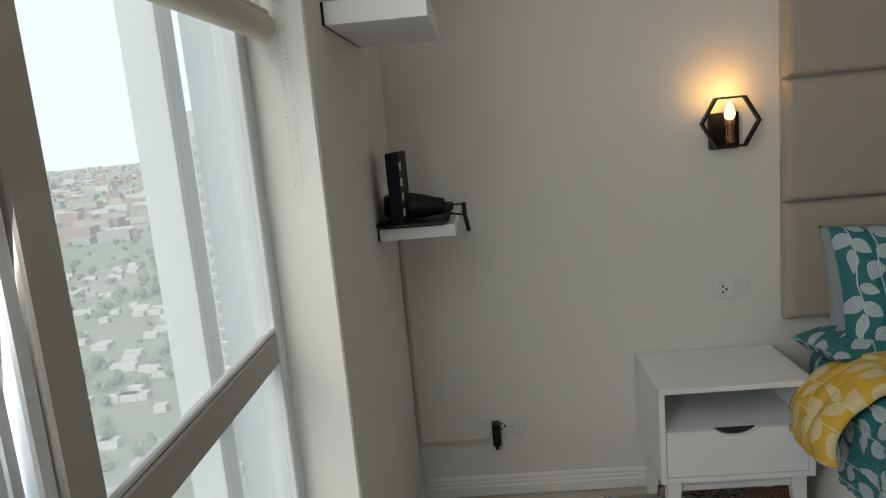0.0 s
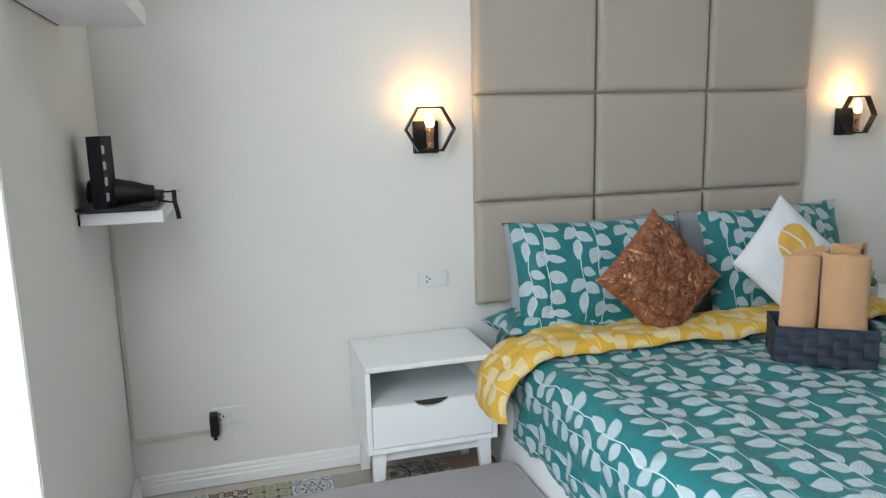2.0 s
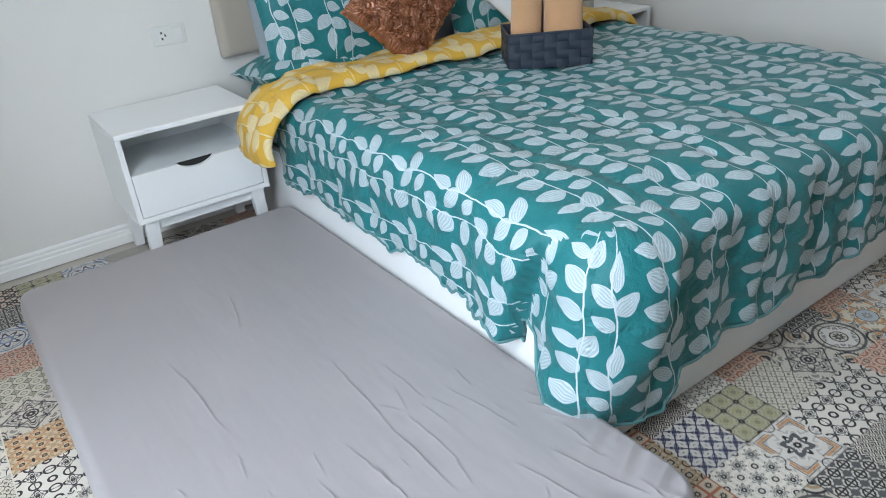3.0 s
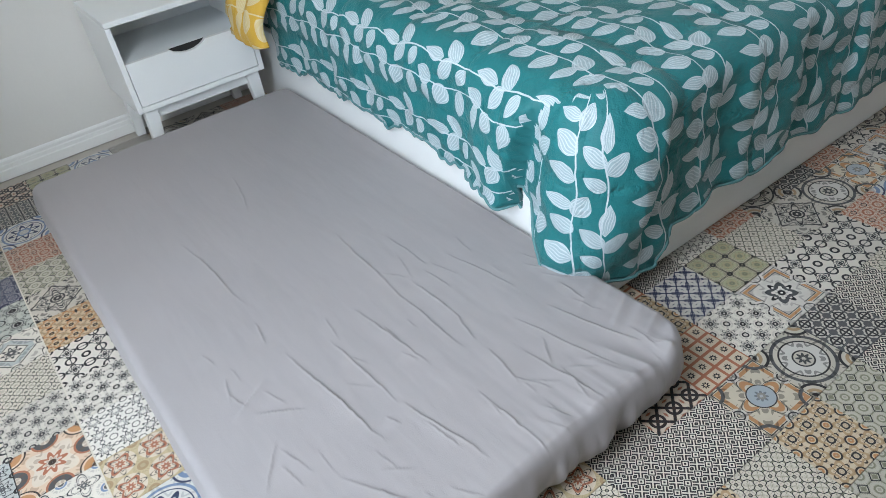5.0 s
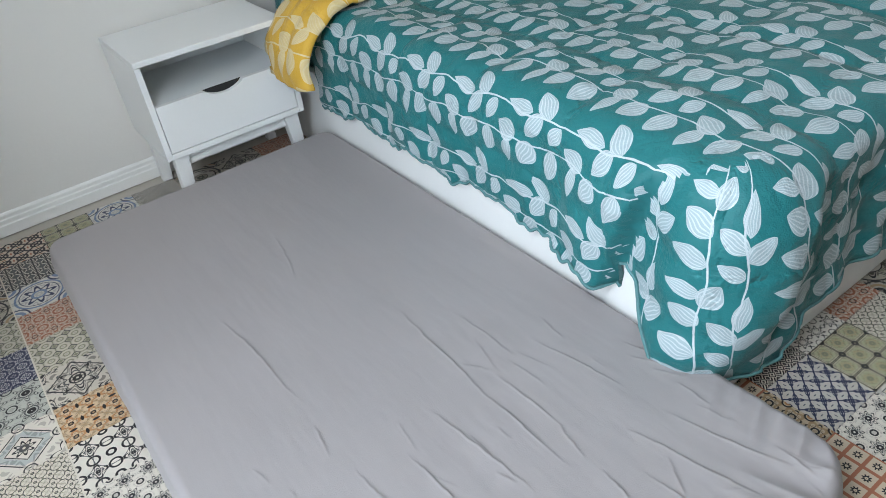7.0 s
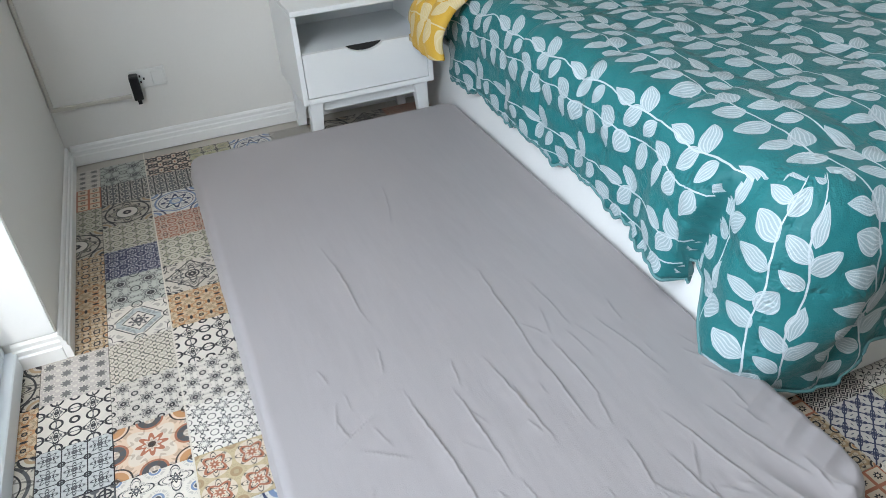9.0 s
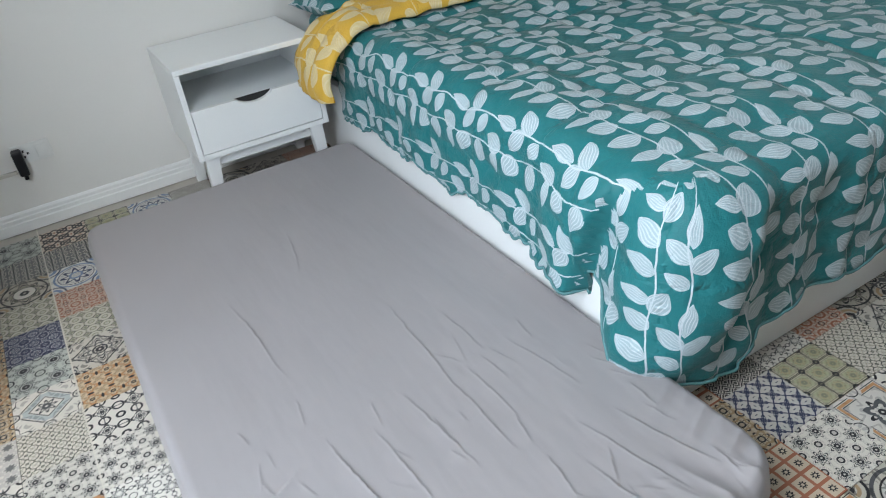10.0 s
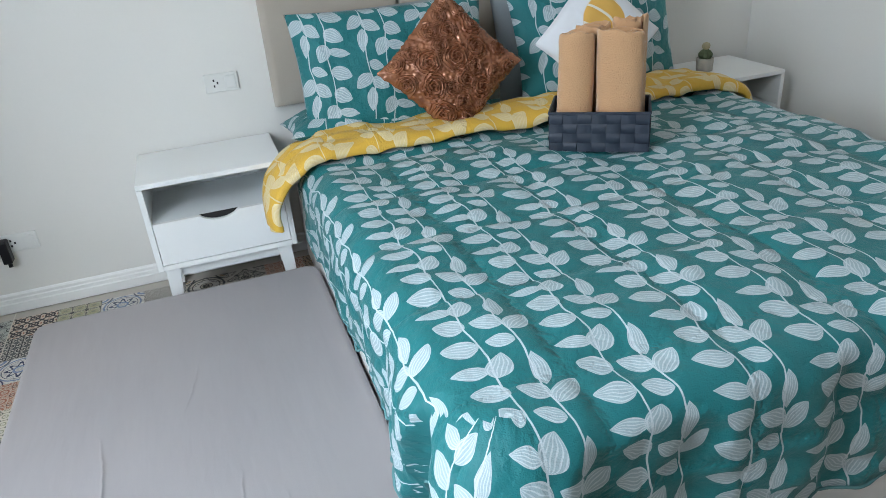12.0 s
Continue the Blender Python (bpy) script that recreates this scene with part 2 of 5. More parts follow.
def print_cushion_material():
    """White cotton with one round yellow leaf motif."""
    m, nt, p = nodes_of("white_cotton_yellow_motif")
    uv = coords(nt, "UV")
    sep = nt.nodes.new("ShaderNodeSeparateXYZ")
    nt.links.new(uv, sep.inputs[0])
    x, y = mth(nt, "SUBTRACT", sep.outputs[0], 0.60), mth(nt, "SUBTRACT", sep.outputs[1], 0.60)
    r = mth(nt, "SQRT", mth(nt, "ADD", mth(nt, "MULTIPLY", x, x), mth(nt, "MULTIPLY", y, y)))
    disc = mth(nt, "MULTIPLY", mth(nt, "SUBTRACT", 0.235, r), 90.0, clamp=True)
    k = mth(nt, "SINE", mth(nt, "ADD", mth(nt, "MULTIPLY", x, 34.0), mth(nt, "MULTIPLY", mth(nt, "MULTIPLY", y, y), 30.0)))
    line = mth(nt, "MULTIPLY", mth(nt, "GREATER_THAN", k, 0.9), disc)
    c1 = mix_rgb(nt, disc, (0.74, 0.75, 0.78), (0.72, 0.42, 0.09))
    nt.links.new(mix_rgb(nt, line, c1, (0.75, 0.70, 0.6)), p.inputs["Base Color"])
    p.inputs["Roughness"].default_value = 0.8
    bump(nt, p, noise_tex(nt, coords(nt), 300), 0.2, 0.003)
    return m


print_cotton = print_cushion_material()


def glass_material(name):
    m, nt, p = nodes_of(name)
    nt.nodes.remove(p)
    tr, gl, lw, mx = (nt.nodes.new(k) for k in ("ShaderNodeBsdfTransparent", "ShaderNodeBsdfGlossy", "ShaderNodeLayerWeight", "ShaderNodeMixShader"))
    lw.inputs["Blend"].default_value = 0.5
    gloss = mth(nt, "ADD", 0.02, mth(nt, "MULTIPLY", mth(nt, "POWER", lw.outputs["Facing"], 4.0), 0.35))
    gl.inputs["Roughness"].default_value = 0.02
    tr.inputs["Color"].default_value = (0.96, 0.98, 0.975, 1)
    nt.links.new(gloss, mx.inputs[0])
    nt.links.new(tr.outputs[0], mx.inputs[1])
    nt.links.new(gl.outputs[0], mx.inputs[2])
    # pale translucent film stands in for the haze over the view
    film, veil_mix = nt.nodes.new("ShaderNodeBsdfTranslucent"), nt.nodes.new("ShaderNodeMixShader")
    film.inputs["Color"].default_value = (0.80, 0.89, 0.97, 1)
    nt.links.new(mth(nt, "ADD", 0.17, mth(nt, "MULTIPLY", noise_tex(nt, coords(nt), 3.0, 2), 0.06)), veil_mix.inputs[0])
    nt.links.new(mx.outputs[0], veil_mix.inputs[1])
    nt.links.new(film.outputs[0], veil_mix.inputs[2])
    nt.links.new(veil_mix.outputs[0], nt.nodes["Material Output"].inputs["Surface"])
    return m


hazed_glass = glass_material("hazed_glass")


def translucent(name, colour, through_light, alpha=0.0):
    m, nt, p = nodes_of(name)
    nt.nodes.remove(p)
    di, tl, tp = (nt.nodes.new(k) for k in ("ShaderNodeBsdfDiffuse", "ShaderNodeBsdfTranslucent", "ShaderNodeBsdfTransparent"))
    m1, m2 = nt.nodes.new("ShaderNodeMixShader"), nt.nodes.new("ShaderNodeMixShader")
    co = coords(nt)
    n = noise_tex(nt, co, 400, 2)
    col = mix_rgb(nt, n, tuple(c * 0.93 for c in colour), colour)
    for k in (di, tl):
        nt.links.new(col, k.inputs["Color"])
    m1.inputs[0].default_value, m2.inputs[0].default_value = through_light, alpha
    nt.links.new(di.outputs[0], m1.inputs[1])
    nt.links.new(tl.outputs[0], m1.inputs[2])
    nt.links.new(m1.outputs[0], m2.inputs[1])
    nt.links.new(tp.outputs[0], m2.inputs[2])
    nt.links.new(m2.outputs[0], nt.nodes["Material Output"].inputs["Surface"])
    return m


blind_opaque = translucent("blind_opaque", (0.50, 0.46, 0.39), 0.12)
blind_sheer = translucent("blind_sheer", (0.75, 0.75, 0.73), 0.5, 0.45)
blind_bar = surface("blind_bar", (0.62, 0.57, 0.47), 0.5, 0.03, 5, 150, 0.04)


def glow(name, colour, strength):
    m, nt, p = nodes_of(name)
    p.inputs["Base Color"].default_value = (*colour, 1)
    p.inputs["Emission Color"].default_value = (*colour, 1)
    p.inputs["Emission Strength"].default_value = strength
    return m


bulb_glass = glow("lit_bulb_glass", (1.0, 0.70, 0.36), 4.0)


def tile_print(name, ground, marks, n=1, diag=False, filigree=0.8):
    """A patterned floor tile. marks: (distance field, centre, half width, colour), drawn in order over the ground."""
    m, nt, p = nodes_of(name)
    uv = coords(nt, "UV")
    sep = nt.nodes.new("ShaderNodeSeparateXYZ")
    nt.links.new(uv, sep.inputs[0])
    px = mth(nt, "SUBTRACT", mth(nt, "FRACT", mth(nt, "MULTIPLY", sep.outputs[0], n)), 0.5)
    py = mth(nt, "SUBTRACT", mth(nt, "FRACT", mth(nt, "MULTIPLY", sep.outputs[1], n)), 0.5)
    if diag:
        px, py = mth(nt, "MULTIPLY", mth(nt, "ADD", px, py), 0.7071), mth(nt, "MULTIPLY", mth(nt, "SUBTRACT", px, py), 0.7071)
    ax, ay = mth(nt, "ABSOLUTE", px), mth(nt, "ABSOLUTE", py)

    def radius(u, v):
        return mth(nt, "SQRT", mth(nt, "ADD", mth(nt, "MULTIPLY", u, u), mth(nt, "MULTIPLY", v, v)))

    def petal(u, v, k, depth):
        th = mth(nt, "ARCTAN2", v, u)
        return mth(nt, "DIVIDE", radius(u, v), mth(nt, "ADD", 1 - depth, mth(nt, "MULTIPLY", mth(nt, "COSINE", mth(nt, "MULTIPLY", th, float(k))), depth)))

    made = {}

    def field(f):
        if f not in made:
            cx, cy = mth(nt, "SUBTRACT", 0.5, ax), mth(nt, "SUBTRACT", 0.5, ay)
            made[f] = {"r": lambda: radius(ax, ay), "m": lambda: mth(nt, "MAXIMUM", ax, ay), "d": lambda: mth(nt, "ADD", ax, ay),
                       "x": lambda: mth(nt, "MINIMUM", ax, ay), "p4": lambda: petal(ax, ay, 4, 0.28), "p8": lambda: petal(ax, ay, 8, 0.22),
                       "s4": lambda: petal(ax, ay, 4, -0.34), "rc": lambda: radius(cx, cy), "pc": lambda: petal(cx, cy, 4, 0.3),
                       "re": lambda: mth(nt, "MINIMUM", radius(cx, ay), radius(ax, cy)),
                       "w": lambda: mth(nt, "MULTIPLY", mth(nt, "SINE", mth(nt, "MULTIPLY", ax, 19.0)), mth(nt, "SINE", mth(nt, "MULTIPLY", ay, 19.0)))}[f]()
        return made[f]

    co = coords(nt)
    n1, n2 = noise_tex(nt, co, 30), noise_tex(nt, co, 300, 3)
    col = mix_rgb(nt, n1, tuple(c * 0.88 for c in ground), tuple(min(1, c * 1.08) for c in ground))
    for f, c, w, ink in marks:
        d = mth(nt, "ABSOLUTE", mth(nt, "SUBTRACT", field(f), c))
        k = mth(nt, "MULTIPLY", mth(nt, "SUBTRACT", w * (0.95 if n == 1 else 1.2), d), 170.0 / n ** 0.5, clamp=True)
        k = mth(nt, "MULTIPLY", k, mth(nt, "SUBTRACT", 1.2, mth(nt, "MULTIPLY", n2, 0.3)), clamp=True)
        col = mix_rgb(nt, k, col, ink)
    fil = mth(nt, "ADD", mth(nt, "SINE", mth(nt, "MULTIPLY", field("p8"), 30.0)), mth(nt, "SINE", mth(nt, "MULTIPLY", field("rc"), 32.0)))
    k = mth(nt, "MULTIPLY", mth(nt, "SUBTRACT", fil, 0.85), 11.0, clamp=True)
    col = mix_rgb(nt, mth(nt, "MULTIPLY", k, filigree), col, tuple(c * 0.3 for c in marks[-1][3]) if sum(marks[-1][3]) > 0.4 else marks[-1][3])
    info = nt.nodes.new("ShaderNodeObjectInfo")
    hs = nt.nodes.new("ShaderNodeHueSaturation")
    nt.links.new(col, hs.inputs["Color"])
    nt.links.new(mth(nt, "ADD", 0.88, mth(nt, "MULTIPLY", info.outputs["Random"], 0.2)), hs.inputs["Value"])
    nt.links.new(hs.outputs[0], p.inputs["Base Color"])
    nt.links.new(mth(nt, "ADD", 0.36, mth(nt, "MULTIPLY", n1, 0.18)), p.inputs["Roughness"])
    bump(nt, p, n2, 0.06, 0.002)
    return m


INK, GREY, WHITE = (0.010, 0.010, 0.013), (0.075, 0.078, 0.082), (0.63, 0.59, 0.52)
ORANGE, RUST, NAVY, BLUE, OLIVE, TAN = (0.45, 0.23, 0.10), (0.36, 0.13, 0.07), (0.018, 0.026, 0.075), (0.16, 0.22, 0.34), (0.22, 0.22, 0.15), (0.36, 0.25, 0.14)
PALE = (0.56, 0.53, 0.48)
TILES = {
    "blue_lace": tile_print("tile_blue_lace", (0.56, 0.55, 0.56), [("w", 0.0, 0.20, NAVY), ("w", 0.8, 0.16, NAVY), ("r", 0.30, 0.045, NAVY), ("rc", 0.2, 0.06, NAVY)], 3, filigree=0.3),
    "blue_hearts": tile_print("tile_blue_hearts", PALE, [("p4", 0.36, 0.06, NAVY), ("rc", 0.16, 0.07, NAVY), ("x", 0.0, 0.04, NAVY), ("r", 0.12, 0.035, NAVY)], 4, True, 0.0),
    "sage": tile_print("tile_sage", (0.44, 0.455, 0.41), [("p8", 0.44, 0.022, GREY), ("p8", 0.33, 0.022, INK), ("r", 0.2, 0.022, GREY), ("r", 0.08, 0.05, INK), ("rc", 0.16, 0.025, INK)], 2, filigree=0.25),
    "diamond": tile_print("tile_diamond", WHITE, [("d", 0.47, 0.018, INK), ("d", 0.36, 0.075, (0.40, 0.43, 0.42)), ("d", 0.27, 0.016, INK), ("p8", 0.15, 0.028, INK), ("r", 0.05, 0.03, GREY), ("pc", 0.22, 0.022, INK), ("re", 0.09, 0.05, WHITE), ("re", 0.09, 0.014, INK)], 1, filigree=0.35),
    "sprigs": tile_print("tile_sprigs", (0.62, 0.57, 0.48), [("s4", 0.30, 0.035, INK), ("rc", 0.22, 0.035, OLIVE), ("x", 0.0, 0.018, OLIVE), ("r", 0.1, 0.03, INK)], 5, True, 0.3),
    "ringlets": tile_print("tile_ringlets", WHITE, [("p8", 0.36, 0.03, INK), ("p8", 0.22, 0.035, GREY), ("r", 0.09, 0.04, INK), ("rc", 0.13, 0.035, INK)], 3, filigree=0.25),
    "circles": tile_print("tile_circles", WHITE, [("rc", 0.5, 0.014, GREY), ("p4", 0.26, 0.03, INK), ("p4", 0.14, 0.03, GREY), ("r", 0.04, 0.03, INK), ("re", 0.17, 0.03, INK), ("rc", 0.12, 0.035, INK)], 2, filigree=0.0),
    "quatrefoil": tile_print("tile_quatrefoil", WHITE, [("p4", 0.44, 0.022, INK), ("p4", 0.34, 0.012, GREY), ("p8", 0.16, 0.03, INK), ("r", 0.06, 0.025, GREY), ("rc", 0.14, 0.03, BLUE), ("rc", 0.05, 0.03, GREY)], 2, filigree=0.3),
    "grey_stars": tile_print("tile_grey_stars", (0.50, 0.46, 0.42), [("p8", 0.40, 0.07, WHITE), ("p8", 0.14, 0.19, (0.15, 0.145, 0.14)), ("rc", 0.06, 0.06, WHITE)], 4, False, 0.0),
    "star_ovals": tile_print("tile_star_ovals", (0.66, 0.63, 0.57), [("p8", 0.36, 0.045, INK), ("p8", 0.2, 0.03, GREY), ("re", 0.10, 0.02, GREY), ("rc", 0.17, 0.02, INK)], 3, filigree=0.0),
    "orange_star": tile_print("tile_orange_star", (0.63, 0.55, 0.45), [("s4", 0.30, 0.06, (0.62, 0.47, 0.34)), ("s4", 0.40, 0.016, INK), ("p8", 0.18, 0.05, RUST), ("r", 0.03, 0.03, INK), ("re", 0.12, 0.05, GREY), ("re", 0.18, 0.02, RUST), ("rc", 0.22, 0.016, INK), ("rc", 0.12, 0.06, ORANGE)], 1, filigree=0.35),
    "octagons": tile_print("tile_octagons", (0.50, 0.41, 0.25), [("r", 0.2, 0.22, (0.62, 0.54, 0.43)), ("p8", 0.44, 0.018, INK), ("s4", 0.20, 0.028, RUST), ("p8", 0.3, 0.02, INK), ("p8", 0.1, 0.05, RUST), ("rc", 0.12, 0.04, TAN)], 2, filigree=0.2),
    "scroll_lattice": tile_print("tile_scroll_lattice", (0.56, 0.43, 0.28), [("s4", 0.24, 0.045, ORANGE), ("rc", 0.24, 0.04, INK), ("x", 0.0, 0.03, TAN), ("r", 0.1, 0.03, INK)], 3, True, 0.4),
    "rust_grid": tile_print("tile_rust_grid", (0.58, 0.49, 0.37), [("m", 0.5, 0.085, RUST), ("p8", 0.12, 0.11, INK), ("r", 0.05, 0.035, (0.58, 0.49, 0.37))], 4, filigree=0.0),
    "red_scroll": tile_print("tile_red_scroll", (0.57, 0.46, 0.37), [("p4", 0.36, 0.05, RUST), ("rc", 0.25, 0.05, RUST), ("r", 0.14, 0.03, INK), ("w", 0.6, 0.12, RUST)], 3, filigree=0.3),
    "brown_frame": tile_print("tile_brown_frame", PALE, [("m", 0.40, 0.028, ORANGE), ("m", 0.445, 0.01, INK), ("m", 0.36, 0.01, INK), ("p8", 0.22, 0.04, INK), ("s4", 0.12, 0.03, GREY), ("re", 0.1, 0.06, PALE), ("re", 0.1, 0.012, INK), ("r", 0.04, 0.025, INK)], 1, filigree=0.3),
    "rosette": tile_print("tile_rosette", (0.45, 0.41, 0.34), [("r", 0.44, 0.02, INK), ("p8", 0.36, 0.03, INK), ("p8", 0.27, 0.03, OLIVE), ("r", 0.12, 0.10, (0.62, 0.59, 0.53)), ("r", 0.06, 0.03, INK), ("r", 0.22, 0.014, INK), ("rc", 0.24, 0.02, INK), ("rc", 0.15, 0.03, TAN), ("rc", 0.06, 0.03, INK)], 1, filigree=0.7),
    "grey_check": tile_print("tile_grey_check", (0.54, 0.51, 0.45), [("x", 0.0, 0.05, INK), ("r", 0.3, 0.05, INK), ("rc", 0.16, 0.08, GREY), ("m", 0.47, 0.03, GREY)], 4, filigree=0.3),
    "framed_sage": tile_print("tile_framed_sage", (0.46, 0.475, 0.46), [("m", 0.49, 0.016, INK), ("p8", 0.38, 0.04, GREY), ("p4", 0.22, 0.03, INK), ("r", 0.07, 0.05, GREY), ("rc", 0.12, 0.04, INK)], 3, filigree=0.2),
    "tan_knots": tile_print("tile_tan_knots", (0.52, 0.43, 0.31), [("p4", 0.4, 0.035, INK), ("s4", 0.26, 0.04, TAN), ("r", 0.14, 0.035, INK), ("rc", 0.2, 0.035, INK), ("rc", 0.08, 0.04, ORANGE)], 3, filigree=0.3),
    "olive_mesh": tile_print("tile_olive_mesh", (0.50, 0.47, 0.39), [("x", 0.0, 0.03, OLIVE), ("d", 0.3, 0.04, INK), ("rc", 0.2, 0.04, OLIVE), ("r", 0.1, 0.04, OLIVE)], 4, filigree=0.3),
    "blue_medal": tile_print("tile_blue_medal", (0.58, 0.57, 0.53), [("r", 0.43, 0.025, BLUE), ("r", 0.36, 0.012, NAVY), ("p8", 0.28, 0.05, NAVY), ("r", 0.12, 0.03, BLUE), ("rc", 0.24, 0.02, NAVY), ("rc", 0.14, 0.04, BLUE)], 1, filigree=0.3),
    "scroll_oval": tile_print("tile_scroll_oval", (0.56, 0.52, 0.45), [("d", 0.47, 0.02, INK), ("p8", 0.37, 0.02, GREY), ("p8", 0.3, 0.03, INK), ("p4", 0.21, 0.02, GREY), ("r", 0.12, 0.02, INK), ("r", 0.05, 0.03, INK), ("pc", 0.27, 0.02, INK), ("pc", 0.17, 0.03, GREY), ("rc", 0.06, 0.03, INK)], 1, filigree=0.6),
    "basket_lines": tile_print("tile_basket_lines", WHITE, [("x", 0.10, 0.05, INK), ("x", 0.28, 0.05, INK), ("m", 0.13, 0.13, WHITE), ("m", 0.2, 0.04, INK), ("m", 0.03, 0.04, INK)], 5, True, 0.0),
    "ring_medal": tile_print("tile_ring_medal", (0.54, 0.50, 0.42), [("r", 0.24, 0.09, (0.60, 0.58, 0.54)), ("r", 0.34, 0.016, INK), ("r", 0.44, 0.03, GREY), ("r", 0.15, 0.016, INK), ("p8", 0.08, 0.04, GREY), ("rc", 0.22, 0.025, INK), ("rc", 0.12, 0.03, TAN), ("rc", 0.04, 0.03, INK)], 1, filigree=0.6),
    "dark_diagonal": tile_print("tile_dark_diagonal", (0.54, 0.46, 0.37), [("x", 0.0, 0.06, INK), ("r", 0.3, 0.06, INK), ("rc", 0.2, 0.05, RUST)], 3, True, 0.3),
    "olive_blocks": tile_print("tile_olive_blocks", (0.52, 0.47, 0.34), [("m", 0.16, 0.15, (0.36, 0.36, 0.22)), ("p8", 0.26, 0.03, TAN), ("m", 0.38, 0.02, OLIVE), ("m", 0.47, 0.02, INK), ("rc", 0.1, 0.05, INK), ("r", 0.1, 0.04, OLIVE)], 3, filigree=0.4),
    "copper_cross": tile_print("tile_copper_cross", (0.58, 0.52, 0.41), [("m", 0.42, 0.035, ORANGE), ("m", 0.47, 0.01, INK), ("p4", 0.30, 0.05, ORANGE), ("p4", 0.38, 0.012, INK), ("r", 0.10, 0.10, (0.36, 0.40, 0.44)), ("r", 0.2, 0.012, INK), ("r", 0.04, 0.025, PALE), ("rc", 0.2, 0.03, GREY), ("re", 0.08, 0.05, PALE), ("re", 0.08, 0.014, INK)], 1, filigree=0.55),
}
grout = surface("grout", (0.50, 0.47, 0.42), 0.85, 0.08, 8, 120, 0.2)


# ---- mesh helpers ----
def mesh_of(name, bm, material, smooth=False):
    me = bpy.data.meshes.new(name)
    bm.normal_update()
    bm.to_mesh(me)
    bm.free()
    for mt in (material if isinstance(material, (list, tuple)) else [material]):
        me.materials.append(mt)
    if smooth:
        for pl in me.polygons:
            pl.use_smooth = True
    return me


def part(name, bm, material, parent=None, label="", smooth=False, at=None):
    ob = new(name, mesh_of(name, bm, material, smooth))
    if at is not None:
        ob.matrix_basis = at
    if parent is not None:
        ob.parent = parent
    if label:
        tagged(ob, label)
    return ob


def thing(name, at, label, category, group="", kind=""):
    ob = new(name)
    ob.empty_display_size = 0.05
    ob.matrix_basis = at if isinstance(at, Matrix) else Matrix.Translation(at)
    return tagged(ob, label, category, group, kind)


def block(lo, hi, bevel=0.0, seg=2, bm=None):
    """A box from corner lo to corner hi with rounded edges."""
    one = bmesh.new()
    bmesh.ops.create_cube(one, size=1.0)
    for v in one.verts:
        v.co = Vector([(a + b) / 2 + c * (b - a) for a, b, c in zip(lo, hi, v.co)])
    if bevel:
        bmesh.ops.bevel(one, geom=one.edges[:], offset=bevel, segments=seg, profile=0.5, affect="EDGES")
    if bm is None:
        return one
    tmp = bpy.data.meshes.new("tmp")
    one.to_mesh(tmp)
    one.free()
    bm.from_mesh(tmp)
    bpy.data.meshes.remove(tmp)
    return bm


def ngon_prism(pts, depth, axis_map, bevel=0.0):
    """Extrudes a flat outline; axis_map turns (u, v, w) into a place."""
    bm = bmesh.new()
    a = [bm.verts.new(axis_map(u, v, 0.0)) for u, v in pts]
    b = [bm.verts.new(axis_map(u, v, depth)) for u, v in pts]
    bm.faces.new(a)
    bm.faces.new(list(reversed(b)))
    for i in range(len(pts)):
        j = (i + 1) % len(pts)
        bm.faces.new((a[j], a[i], b[i], b[j]))
    bmesh.ops.recalc_face_normals(bm, faces=bm.faces[:])
    if bevel:
        bmesh.ops.bevel(bm, geom=bm.edges[:], offset=bevel, segments=1, affect="EDGES")
    return bm


def lathe(profile, n=24, bm=None, at=(0, 0, 0), axis="Z"):
    """Turns a profile of (radius, height) round an axis."""
    bm = bmesh.new() if bm is None else bm
    rings = []
    for r, h in profile:
        ring = []
        for k in range(n):
            th = 2 * math.pi * k / n
            u, v = r * math.cos(th), r * math.sin(th)
            co = {"Z": (u, v, h), "Y": (u, h, v), "X": (h, u, v)}[axis]
            ring.append(bm.verts.new(Vector(co) + Vector(at)))
        rings.append(ring)
    for a, b in zip(rings, rings[1:]):
        for k in range(n):
            bm.faces.new((a[k], a[(k + 1) % n], b[(k + 1) % n], b[k]))
    bm.faces.new(list(reversed(rings[0])))
    bm.faces.new(rings[-1])
    bmesh.ops.recalc_face_normals(bm, faces=bm.faces[:])
    return bm


def tube(points, radius, n=8, bm=None):
    """A round bar along a line of places."""
    bm = bmesh.new() if bm is None else bm
    pts = [Vector(q) for q in points]
    rings = []
    for i, q in enumerate(pts):
        d = (pts[min(i + 1, len(pts) - 1)] - pts[max(i - 1, 0)]).normalized()
        up = Vector((0, 0, 1)) if abs(d.z) < 0.9 else Vector((0, 1, 0))
        s = d.cross(up).normalized()
        w = s.cross(d)
        rings.append([bm.verts.new(q + radius * (math.cos(2 * math.pi * k / n) * s + math.sin(2 * math.pi * k / n) * w)) for k in range(n)])
    for a, b in zip(rings, rings[1:]):
        for k in range(n):
            bm.faces.new((a[k], a[(k + 1) % n], b[(k + 1) % n], b[k]))
    bm.faces.new(rings[0])
    bm.faces.new(rings[-1])
    bmesh.ops.recalc_face_normals(bm, faces=bm.faces[:])
    return bm


